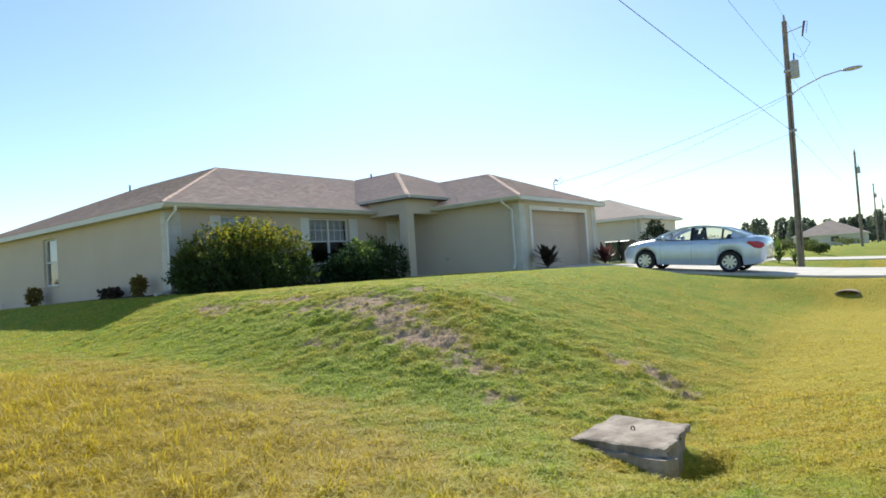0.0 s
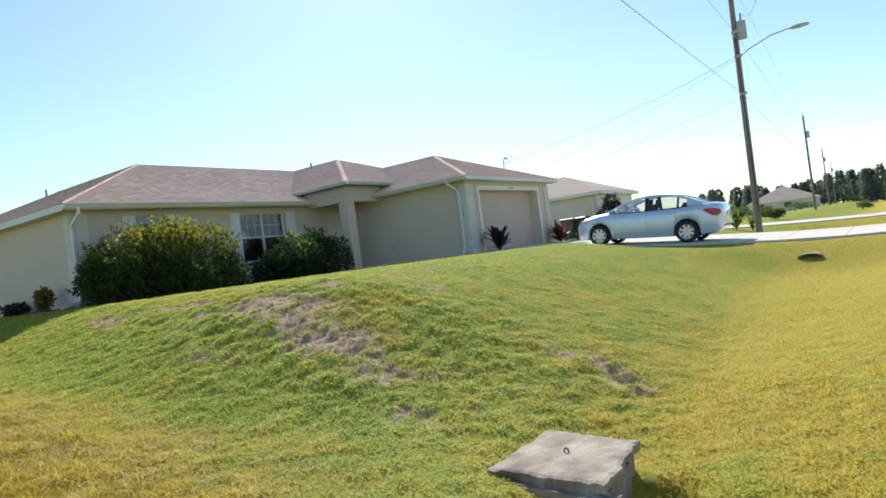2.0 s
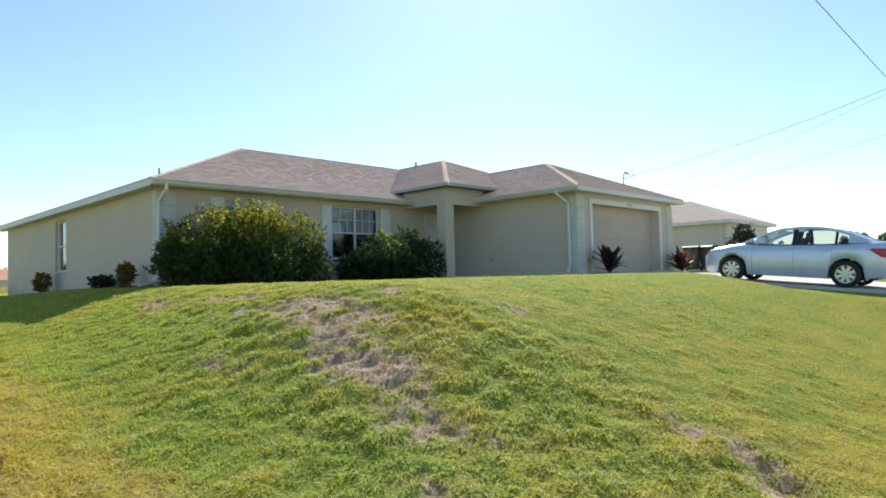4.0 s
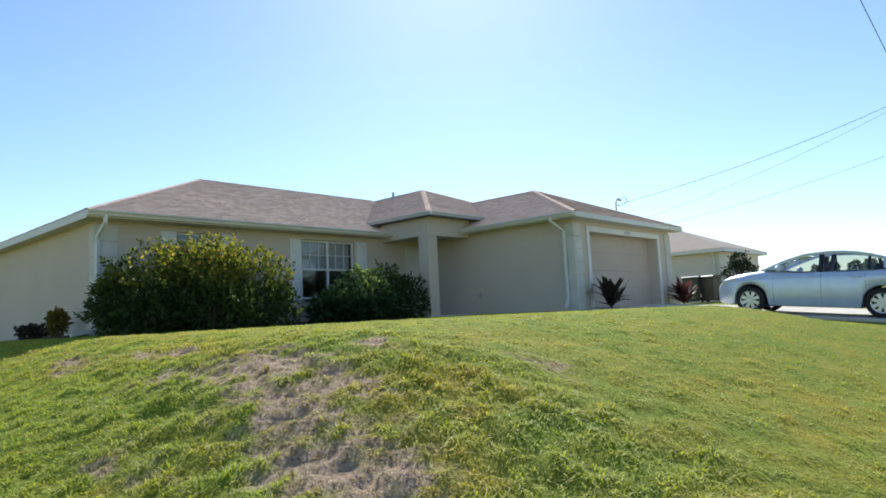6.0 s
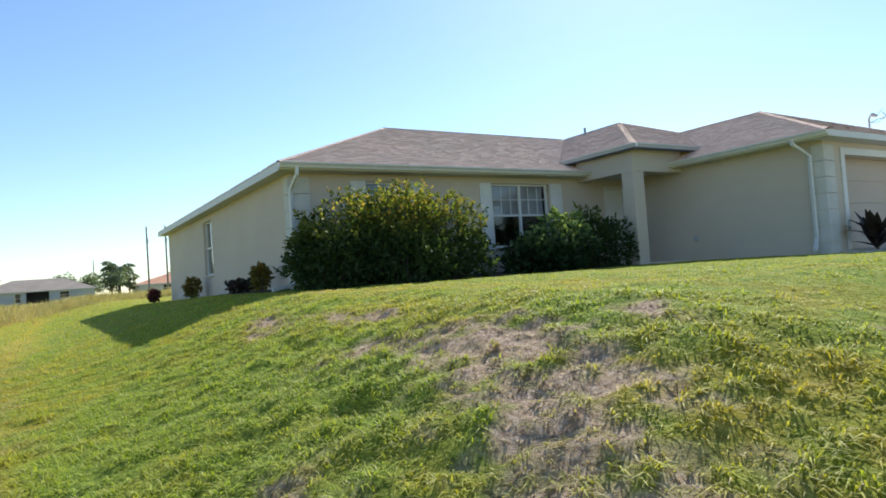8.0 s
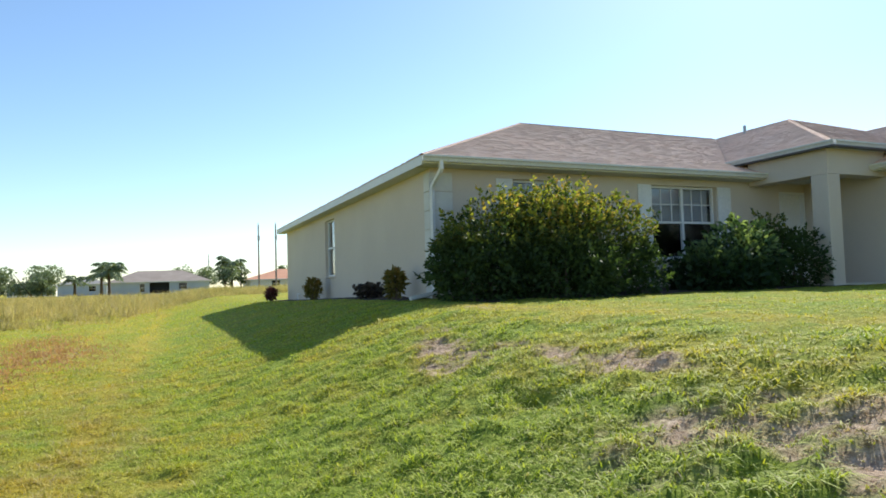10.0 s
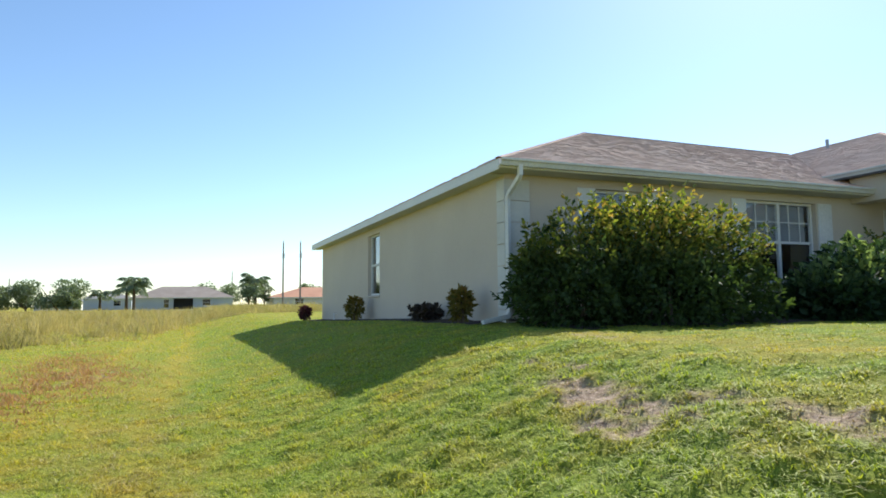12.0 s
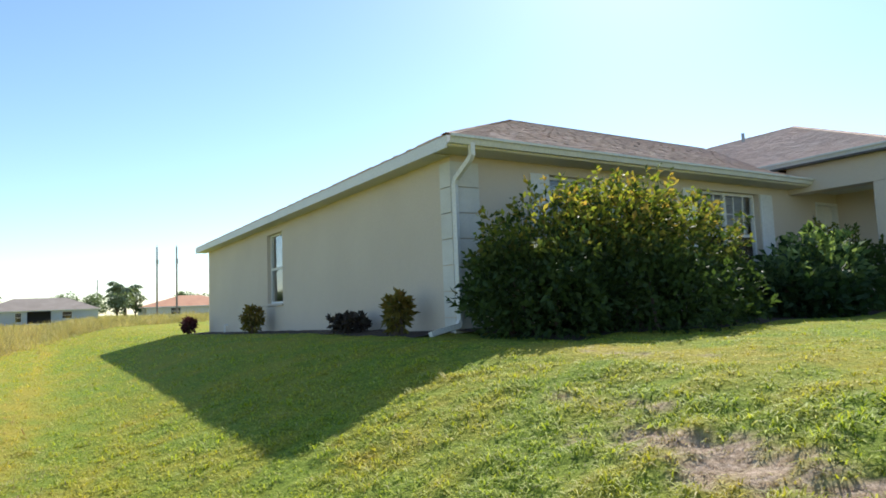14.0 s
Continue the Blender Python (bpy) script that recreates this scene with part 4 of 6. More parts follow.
# ---- the car ----
def build_car():
    k = 1.03
    car = thing("car", (0, 0, 0), "silver-blue four-door sedan parked on the concrete driveway", "car")
    FW, RW, WZ, AR = -1.30, 1.28, 0.31, 0.365

    def lerp(x, xs, vs):
        return float(np.interp(x, xs, vs))
    SX = [-2.14, -2.10, -2.0, -1.8, -1.4, -0.95, -0.3, 0.6, 1.2, 1.6, 1.95, 2.12, 2.2, 2.24]
    top = [0.60, 0.68, 0.76, 0.84, 0.93, 1.00, 0.96, 0.99, 1.02, 1.07, 1.08, 1.05, 0.98, 0.90]
    sho = [0.52, 0.58, 0.63, 0.69, 0.76, 0.82, 0.86, 0.89, 0.91, 0.93, 0.92, 0.90, 0.86, 0.80]
    wid = [0.40, 0.54, 0.66, 0.77, 0.84, 0.86, 0.865, 0.865, 0.865, 0.85, 0.80, 0.73, 0.62, 0.50]
    bot = [0.34, 0.26, 0.21, 0.19, 0.19, 0.19, 0.19, 0.19, 0.19, 0.20, 0.26, 0.32, 0.40, 0.48]
    bm = bmesh.new()
    rings = []
    for x in np.concatenate([np.linspace(-2.14, -1.9, 7), np.linspace(-1.87, 1.9, 95), np.linspace(1.94, 2.24, 8)]):
        zt, zs, w, zb = lerp(x, SX, top), lerp(x, SX, sho), lerp(x, SX, wid), lerp(x, SX, bot)
        for c in (FW, RW):
            if abs(x - c) < AR:
                zb = max(zb, WZ + math.sqrt(AR * AR - (x - c) ** 2))
        zm = (zb + zs) / 2
        half = [(0.0, zb), (w - 0.06, zb), (w - 0.015, zb + 0.03 * (zs - zb) + 0.01), (w, max(zm, zb + 0.02)), (w + 0.008, zs - 0.06), (w - 0.006, zs), (w - 0.05, (zs + zt) / 2 + 0.01), (w - 0.13, zt), (w * 0.5, zt + 0.018), (0.0, zt + 0.025)]
        ring = [(x, y, z) for y, z in half] + [(x, -y, z) for y, z in half[-2:0:-1]]
        rings.append([bm.verts.new((p[0] * k, p[1] * k, p[2] * k)) for p in ring])
    n = len(rings[0])
    for a, b in zip(rings, rings[1:]):
        for i in range(n):
            bm.faces.new((a[i], b[i], b[(i + 1) % n], a[(i + 1) % n]))
    bm.faces.new(rings[0])
    bm.faces.new(rings[-1][::-1])
    body = part("body", bm, CARPAINT, car, smooth=True)
    part("underbody", box(-1.9 * k, 1.9 * k, -0.6 * k, 0.6 * k, 0.2 * k, 0.62 * k, bevel=0.05), TRIMBLACK, car)

    # greenhouse
    ax = [-1.02, -0.62, -0.22, 0.25, 0.62, 0.98, 1.35, 1.70]
    az = [0.99, 1.19, 1.335, 1.395, 1.395, 1.35, 1.235, 1.085]

    def edge(x, up):
        """The upper side edge of the cabin at x, and the belt below it."""
        z = lerp(x, ax, az)
        zb = lerp(x, SX, top) - 0.01
        y = 0.755 - 0.17 * (z - 1.0) / 0.45
        return Vector((x, y if up else 0.775, z if up else zb)) * k
    bm = bmesh.new()
    xs = np.linspace(-0.24, 1.0, 12)
    rows = []
    for x in xs:
        e = edge(x, True)
        rows.append([bm.verts.new((e.x, e.y * s, e.z + 0.03 * (1 - s * s) + 0.004)) for s in (-1, -0.7, -0.35, 0, 0.35, 0.7, 1)])
    for a, b in zip(rows, rows[1:]):
        for i in range(6):
            bm.faces.new((a[i], b[i], b[i + 1], a[i + 1]))
    bmesh.ops.solidify(bm, geom=bm.faces[:], thickness=0.03)
    part("roof_panel", bm, CARPAINT, car, smooth=True)
    for s in (-1, 1):
        def flip(v):
            return Vector((v.x, v.y * s, v.z))
        bm = bmesh.new()
        tube(bm, [flip(edge(x, True)) for x in np.linspace(-1.02, -0.2, 6)] + [flip(edge(x, True)) for x in np.linspace(-0.1, 1.7, 12)], 0.034, 6)
        part("roof_rail", bm, CARPAINT, car)
        # side windows with dark pillars between
        for a, b in ((-0.86, 0.10), (0.20, 1.02), (1.07, 1.30)):
            bm = bmesh.new()
            lowp = [edge(x, False) for x in np.linspace(a, b, 5)]
            upp = [edge(x, True) + Vector((0, -0.005, -0.03)) for x in np.linspace(a, b, 5)]
            for i in range(5):
                if upp[i].z < lowp[i].z + 0.01:
                    upp[i].z = lowp[i].z + 0.01
            for i in range(4):
                bm.faces.new([bm.verts.new(flip(v)) for v in (lowp[i], lowp[i + 1], upp[i + 1], upp[i])])
            bmesh.ops.remove_doubles(bm, verts=bm.verts[:], dist=0.0005)
            part("side_window", bm, CARTHIN, car, "tinted side window")
        for a, b, m in ((0.10, 0.20, TRIMBLACK), (1.02, 1.07, TRIMBLACK)):
            bm = bmesh.new()
            vs = [edge(a, False), edge(b, False), edge(b, True), edge(a, True)]
            o = [bm.verts.new(flip(v + Vector((0, 0.008, 0)))) for v in vs] + [bm.verts.new(flip(v - Vector((0, 0.04, 0)))) for v in vs]
            for f in ((0, 1, 2, 3), (4, 5, 6, 7), (0, 1, 5, 4), (1, 2, 6, 5), (2, 3, 7, 6), (3, 0, 4, 7)):
                bm.faces.new([o[i] for i in f])
            part("pillar", bm, m, car)
        bm = bmesh.new()
        vs = [edge(1.30, False), edge(1.72, False), edge(1.68, True), edge(1.30, True)]
        o = [bm.verts.new(flip(v + Vector((0, 0.012, 0)))) for v in vs] + [bm.verts.new(flip(v - Vector((0, 0.06, 0)))) for v in vs]
        for f in ((0, 1, 2, 3), (4, 5, 6, 7), (0, 1, 5, 4), (1, 2, 6, 5), (2, 3, 7, 6), (3, 0, 4, 7)):
            bm.faces.new([o[i] for i in f])
        part("rear_pillar", bm, CARPAINT, car)
        # dark sill of the glass, door seams, handles, mirror, lamps
        bm = bmesh.new()
        tube(bm, [flip(edge(x, False) + Vector((0, 0.012, 0.005))) for x in np.linspace(-0.95, 1.35, 8)], 0.012, 5)
        part("window_trim", bm, TRIMBLACK, car)
        for x, z0 in ((-0.80, 0.24), (0.16, 0.24), (0.98, 0.62)):
            w = lerp(x, SX, wid)
            bm = bmesh.new()
            zs = lerp(x, SX, sho)
            tube(bm, [Vector((x + 0.02, s * (w - 0.004), z0)) * k, Vector((x, s * (w + 0.003), (z0 + zs) / 2)) * k, Vector((x, s * (w + 0.005), zs - 0.05)) * k, Vector((x, s * (w - 0.008), zs + 0.01)) * k, Vector((x + 0.02, s * (w - 0.1), lerp(x, SX, top))) * k], 0.0035, 4)
            part("door_seam", bm, TRIMBLACK, body)
        for x in (0.02, 0.84):
            bm = bmesh.new()
            tube(bm, [Vector((x - 0.1, s * 0.865, 0.845)) * k, Vector((x, s * 0.895, 0.855)) * k, Vector((x + 0.1, s * 0.865, 0.85)) * k], 0.016, 6)
            part("door_handle", bm, CARPAINT, body)
        bm = bmesh.new()
        bmesh.ops.create_uvsphere(bm, u_segments=14, v_segments=8, radius=1, matrix=Matrix.LocRotScale(Vector((-0.66, s * 0.96, 1.03)) * k, None, (0.075, 0.11, 0.075)))
        mirror = part("door_mirror", bm, CARPAINT, car, smooth=True)
        bm = bmesh.new()
        tube(bm, [Vector((-0.66, s * 0.80, 0.985)) * k, Vector((-0.66, s * 0.93, 0.99)) * k], 0.028, 6)
        part("mirror_arm", bm, TRIMBLACK, mirror)
        bm = bmesh.new()
        prism(bm, [(-2.02, 0.62), (-1.96, 0.75), (-1.62, 0.83), (-1.66, 0.74), (-1.9, 0.63)], "y", 0.0, 0.02)
        for v in bm.verts:
            base = lerp(v.co.x, SX, wid)
            v.co = Vector((v.co.x, s * (base - 0.045 + v.co.y * 2.4), v.co.z)) * k
        part("headlight", bm, LAMPCLEAR, car, "clear headlight")
        bm = bmesh.new()
        prism(bm, [(1.74, 0.90), (1.80, 0.93), (2.02, 0.93), (2.17, 0.89), (2.20, 0.80), (2.12, 0.72), (1.96, 0.74)], "y", 0.0, 0.02)
        for v in bm.verts:
            base = lerp(v.co.x, SX, wid)
            v.co = Vector((v.co.x, s * (base - 0.03 + v.co.y * 3.6), v.co.z)) * k
        part("tail_light", bm, TAILRED, car, "red tail light")
    for name, xa, xb in (("windscreen", -1.0, -0.24), ("rear_window", 1.68, 1.0)):
        bm = bmesh.new()
        rows = []
        for x in np.linspace(xa, xb, 5):
            e = edge(x, True)
            rows.append([bm.verts.new((e.x - 0.05 * (1 - s * s) * (1 if xa < 0 else -1), e.y * s, e.z + 0.012 * (1 - s * s))) for s in (-0.97, -0.5, 0, 0.5, 0.97)])
        for a, b in zip(rows, rows[1:]):
            for i in range(4):
                bm.faces.new((a[i], b[i], b[i + 1], a[i + 1]))
        part(name, bm, CARTHIN, car, smooth=True)
    # seats and bumper details
    for x, y in ((-0.25, -0.36), (-0.25, 0.36)):
        bm = bmesh.new()
        bx(bm, (x - 0.25) * k, (x + 0.2) * k, (y - 0.22) * k, (y + 0.22) * k, 0.62, 0.72, bevel=0.03)
        prism(bm, [(x + 0.16, 0.68), (x + 0.26, 0.68), (x + 0.42, 1.18), (x + 0.34, 1.2)], "y", y - 0.22, y + 0.22)
        prism(bm, [(x + 0.38, 1.19), (x + 0.45, 1.19), (x + 0.48, 1.34), (x + 0.41, 1.34)], "y", y - 0.12, y + 0.12)
        part("front_seat", bm, SEATGREY, car)
    bm = bmesh.new()
    prism(bm, [(0.55, 0.7), (1.1, 0.7), (1.32, 1.16), (1.22, 1.18), (0.98, 0.8), (0.55, 0.8)], "y", -0.66, 0.66)
    part("rear_seat", bm, SEATGREY, car)
    part("dashboard", box(-0.98 * k, -0.62 * k, -0.68 * k, 0.68 * k, 0.85, 1.0, bevel=0.04), TRIMBLACK, car)
    part("grille", box(-2.215 * k, -2.17 * k, -0.34, 0.34, 0.36, 0.52, bevel=0.01), TRIMBLACK, car)
    part("number_plate", box(2.25 * k, 2.262 * k, -0.16, 0.16, 0.74, 0.86), WHITE, car)
    part("rear_bumper_trim", box(2.1 * k, 2.235 * k, -0.5, 0.5, 0.42, 0.52, bevel=0.02), TRIMBLACK, car)
    # wheels
    for x in (FW, RW):
        for s in (-1, 1):
            y = s * 0.775
            bm = bmesh.new()
            prof = [(0.215, -0.09), (0.25, -0.1), (0.295, -0.098), (0.31, -0.07), (0.313, 0.0), (0.31, 0.07), (0.295, 0.098), (0.25, 0.1), (0.215, 0.09)]
            m = 32
            rs = [[bm.verts.new(Vector((x + q * math.cos(a), y + d, WZ + q * math.sin(a))) * k) for q, d in prof] for a in [2 * math.pi * i / m for i in range(m)]]
            for i in range(m):
                for j in range(len(prof) - 1):
                    bm.faces.new((rs[i][j], rs[i][j + 1], rs[(i + 1) % m][j + 1], rs[(i + 1) % m][j]))
                bm.faces.new((rs[i][-1], rs[i][0], rs[(i + 1) % m][0], rs[(i + 1) % m][-1]))
            wheel = part("wheel", bm, BLACK, car, "black tyre on a silver eight-spoke rim", smooth=True)
            bm = bmesh.new()
            tube(bm, [Vector((x, y + s * 0.02, WZ)) * k, Vector((x, y + s * 0.085, WZ)) * k], [0.07, 0.055], 12)
            for j in range(8):
                a = 2 * math.pi * (j + 0.5) / 8
                u, v = Vector((math.cos(a), 0, math.sin(a))), Vector((-math.sin(a), 0, math.cos(a)))
                c = Vector((x, y + s * 0.07, WZ))
                pts = [c + u * 0.05 + v * 0.028, c + u * 0.05 - v * 0.028, c + u * 0.21 - v * 0.042, c + u * 0.21 + v * 0.042]
                o = [bm.verts.new(p * k) for p in pts] + [bm.verts.new((p - Vector((0, s * 0.04, 0))) * k) for p in pts]
                for f in ((0, 1, 2, 3), (4, 5, 6, 7), (0, 1, 5, 4), (1, 2, 6, 5), (2, 3, 7, 6), (3, 0, 4, 7)):
                    bm.faces.new([o[i] for i in f])
            rr = [[bm.verts.new(Vector((x + q * math.cos(a), y + s * d, WZ + q * math.sin(a))) * k) for q, d in ((0.195, 0.07), (0.217, 0.088), (0.217, 0.03))] for a in [2 * math.pi * i / 28 for i in range(28)]]
            for i in range(28):
                for j in range(3):
                    bm.faces.new((rr[i][j], rr[i][(j + 1) % 3], rr[(i + 1) % 28][(j + 1) % 3], rr[(i + 1) % 28][j]))
            part("rim", bm, CHROME, wheel)
            bm = bmesh.new()
            tube(bm, [Vector((x, y - s * 0.02, WZ)) * k, Vector((x, y, WZ)) * k], 0.2, 20)
            part("brake_disc", bm, TRIMBLACK, wheel)
    return car


CARTHIN, nd, lk, b = material("thin car glass")
gl = add(nd, "ShaderNodeBsdfGlossy", Roughness=0.02)
tp = nd.new("ShaderNodeBsdfTransparent")
tp.inputs["Color"].default_value = (0.68, 0.72, 0.72, 1)
fr = add(nd, "ShaderNodeFresnel", IOR=1.5)
ms = nd.new("ShaderNodeMixShader")
lk.new(fr.outputs[0], ms.inputs[0])
lk.new(tp.outputs[0], ms.inputs[1])
lk.new(gl.outputs[0], ms.inputs[2])
lk.new(ms.outputs[0], nd["Material Output"].inputs["Surface"])
car = build_car()
car.matrix_basis = pose(-9.26, 23.40, float(drive_z(-9.26)) - 0.005, 0, 4.4, 0)

# ---- drain slab in the ditch ----
slab = thing("drain_slab", (-5.0, 6.95, 0.0), "weathered broken concrete drain cover lying tilted in the grass", "drain cover")
r = np.random.default_rng(8)
corners = [(-5.52, 6.76), (-4.60, 6.55), (-4.645, 7.27), (-5.40, 7.45)]
topz = [0.045, 0.105, 0.130, 0.110]
loop = []
for i in range(4):
    a, b = np.array(corners[i]), np.array(corners[(i + 1) % 4])
    for u in np.linspace(0, 1, 15)[:-1]:
        e = a + (b - a) * u + r.normal(size=2) * 0.009
        loop.append((e[0], e[1], topz[i] + (topz[(i + 1) % 4] - topz[i]) * u + r.normal() * 0.0015))
bm = bmesh.new()
mid = bm.verts.new((-5.04, 7.01, 0.1))
inner = [bm.verts.new((e[0] * 0.93 - 5.04 * 0.07, e[1] * 0.93 + 7.01 * 0.07, e[2] * 0.93 + 0.1 * 0.07 + 0.002 + r.normal() * 0.0006)) for e in loop]
rim = [bm.verts.new((e[0], e[1], e[2] - abs(r.normal()) * 0.006)) for e in loop]
low = [bm.verts.new((e[0] + r.normal() * 0.012, e[1] + r.normal() * 0.012, e[2] - 0.06 + r.normal() * 0.012)) for e in loop]
n = len(loop)
for i in range(n):
    j = (i + 1) % n
    bm.faces.new((mid, inner[i], inner[j]))
    bm.faces.new((inner[i], rim[i], rim[j], inner[j]))
    bm.faces.new((rim[i], low[i], low[j], rim[j]))
bm.faces.new(low[::-1])
bmesh.ops.triangulate(bm, faces=[f for f in bm.faces if len(f.verts) > 4])
part("cover", bm, OLDCONCRETE, slab)


def kerb(a, b, za, zb, inward, deep):
    """A rough low wall from a to b, its top at za to zb, going inward by a vector and down by deep."""
    bm = bmesh.new()
    rows = []
    for u in np.linspace(0, 1, 9):
        x, y, z = a[0] + (b[0] - a[0]) * u, a[1] + (b[1] - a[1]) * u, za + (zb - za) * u
        j = r.normal(size=6) * 0.008
        rows.append([bm.verts.new(c) for c in ((x + j[0], y + j[1], z + j[2]), (x + inward[0], y + inward[1], z + j[3]), (x + inward[0], y + inward[1], -deep), (x + j[4] * 0.5, y - 0.01, -deep), (x + j[4], y - 0.015 + j[5], (z - deep) / 2))])
    for f, g in zip(rows, rows[1:]):
        for i in range(5):
            bm.faces.new((f[i], g[i], g[(i + 1) % 5], f[(i + 1) % 5]))
    bm.faces.new(rows[0])
    bm.faces.new(rows[-1][::-1])
    part("kerb_wall", bm, OLDCONCRETE, slab)


kerb((-5.50, 6.73), (-4.585, 6.47), -0.02, 0.035, (0.05, 0.14), 0.42)
kerb((-4.60, 6.52), (-4.67, 7.2), 0.02, 0.05, (-0.1, 0.0), 0.5)
kerb((-5.36, 7.30), (-4.70, 7.16), 0.02, 0.04, (0.02, 0.09), 0.35)
bm = bmesh.new()
ring = [(-5.06 + 0.016 * math.cos(a), 7.03, 0.105 + 0.024 * math.sin(a)) for a in np.linspace(0, 6.283, 13)]
tube(bm, ring, 0.006, 6)
part("lifting_ring", bm, RUST, slab, "rusty iron lifting ring")

# culvert end under the drive
bm = bmesh.new()
m = 20
outer = [(-4.7 + 0.27 * math.cos(a), 0.335 + 0.09 * math.sin(a)) for a in [2 * math.pi * i / m for i in range(m)]]
inner = [(-4.7 + 0.235 * math.cos(a), 0.335 + 0.065 * math.sin(a)) for a in [2 * math.pi * i / m for i in range(m)]]
ra = [[bm.verts.new((p[0], yy, p[1])) for p in q] for q, yy in ((outer, 22.5), (outer, 20.4), (inner, 20.4), (inner, 22.5))]
for a, b in zip(ra, ra[1:]):
    for i in range(m):
        bm.faces.new((a[i], b[i], b[(i + 1) % m], a[(i + 1) % m]))
bm.faces.new(ra[3])
cul = part("culvert_pipe", bm, OLDCONCRETE, None)
tagged(cul, "concrete culvert pipe end in the grassy ditch below the drive", "culvert pipe")


# ---- poles and cables ----
def utility_pole(x, y, h, label, full=False, r0=0.15, name="utility_pole"):
    g = float(gz(x, y))
    p = thing(name, (x, y, g), label, "utility pole", "utility poles")
    bm = bmesh.new()
    foot = x - 0.14 if full else x
    tube(bm, [(foot, y, g - 0.3), ((x + foot) / 2, y, g + h * 0.5), (x, y, g + h)], [r0, r0 * 0.85, r0 * 0.7], 12)
    part("shaft", bm, DARKWOOD, p)
    t = g + h
    bm = bmesh.new()
    tube(bm, [(x, y, t), (x, y, t + 0.12), (x, y, t + 0.3)], [0.03, 0.06, 0.03], 8)
    part("insulator", bm, GREYMETAL, p)
    bm = bmesh.new()
    tube(bm, [(x + 0.25, y, t - 2.6), (x + 0.25, y, t - 1.85)], 0.19, 14)
    tr = part("transformer", bm, GREYMETAL, p, "grey pole-mounted transformer can")
    bm = bmesh.new()
    tube(bm, [(x + 0.25, y, t - 1.84), (x + 0.27, y, t - 1.5)], [0.035, 0.03], 8)
    part("bushing", bm, RUST, tr)
    if full:
        bm = bmesh.new()
        tube(bm, [(x, y, t - 0.55), (x + 0.75, y, t - 0.4)], 0.02, 6)
        part("cutout_arm", bm, GREYMETAL, p)
        bm = bmesh.new()
        tube(bm, [(x + 0.78, y, t - 0.2), (x + 0.66, y, t - 0.85)], [0.05, 0.035], 8)
        tube(bm, [(x + 0.78, y, t - 0.2), (x + 0.9, y, t - 0.25), (x + 0.82, y, t - 0.75)], 0.012, 6)
        part("fuse_cutout", bm, RUST, p)
        bm = bmesh.new()
        tube(bm, [(x + 0.66, y, t - 0.85), (x + 0.95, y, t - 1.2), (x + 0.7, y, t - 1.6), (x + 0.5, y, t - 1.75), (x + 0.3, y, t - 1.55)], 0.008, 5)
        part("jumper_wire", bm, CABLE, p)
        bm = bmesh.new()
        tube(bm, [(x + 0.05, y, 8.35), (x + 0.4, y, 8.55), (x + 1.3, y, 8.88), (x + 2.05, y, 8.97)], 0.028, 8)
        arm = part("lamp_arm", bm, GREYMETAL, p, "curved grey street lamp arm")
        bm = bmesh.new()
        bmesh.ops.create_uvsphere(bm, u_segments=16, v_segments=8, radius=1, matrix=Matrix.LocRotScale((x + 2.38, y, 8.95), None, (0.40, 0.15, 0.085)))
        part("lamp_head", bm, GREYMETAL, arm, smooth=True)
        bm = bmesh.new()
        tube(bm, [(x - 0.02, y - 0.16, g + 1.0), (x - 0.02, y - 0.14, t - 2.5)], 0.02, 5)
        part("ground_wire", bm, CABLE, p)
        for z in (8.35, 6.72, 9.4):
            part("bracket", box(x - 0.16, x + 0.16, y - 0.16, y - 0.1, z - 0.06, z + 0.06, bevel=0.01), GREYMETAL, p)
    return p


PX0, PY0 = -7.54, 33.7
utility_pole(PX0, PY0, 11.1, "tall timber utility pole with street lamp and transformer", True)
utility_pole(-9.8, 90, 11.1, "distant timber utility pole along the street")
utility_pole(-11.8, 147, 11.1, "distant timber utility pole along the street")
utility_pole(-13.5, 200, 11.1, "distant timber utility pole along the street")
utility_pole(-6.2, -23.0, 11.1, "timber utility pole carrying the street cables")


def cable(a, b, sag, r=0.012, label="thin dark overhead cable", n=18):
    a, b = Vector(a), Vector(b)
    pts = [a.lerp(b, s) - Vector((0, 0, 4 * sag * s * (1 - s))) for s in np.linspace(0, 1, n)]
    bm = bmesh.new()
    tube(bm, pts, r, 5)
    tagged(part("overhead_cable", bm, CABLE, None), label, "cable", "overhead cables")


for (xa, ya), (xb, yb) in (((-6.2, -23.0), (PX0, PY0)), ((PX0, PY0), (-9.8, 90)), ((-9.8, 90), (-11.8, 147)), ((-11.8, 147), (-13.5, 200))):
    ga, gb = float(gz(xa, ya)), float(gz(xb, yb))
    for z, rr in ((11.35, 0.005), (8.8, 0.006), (6.1, 0.008)):
        cable((xa, ya, ga + z), (xb, yb, gb + z), 0.2, rr)
cable((PX0 - 0.1, PY0 - 0.1, 8.35), (mast[0] + 0.2, mast[1], 5.2), 0.25, 0.009)
cable((PX0 - 0.1, PY0 - 0.1, 8.25), (-17.4, 28.4, 4.25), 0.3, 0.006)
cable((PX0 - 0.1, PY0 - 0.1, 6.6), (-17.2, 28.4, 4.05), 0.25, 0.006)


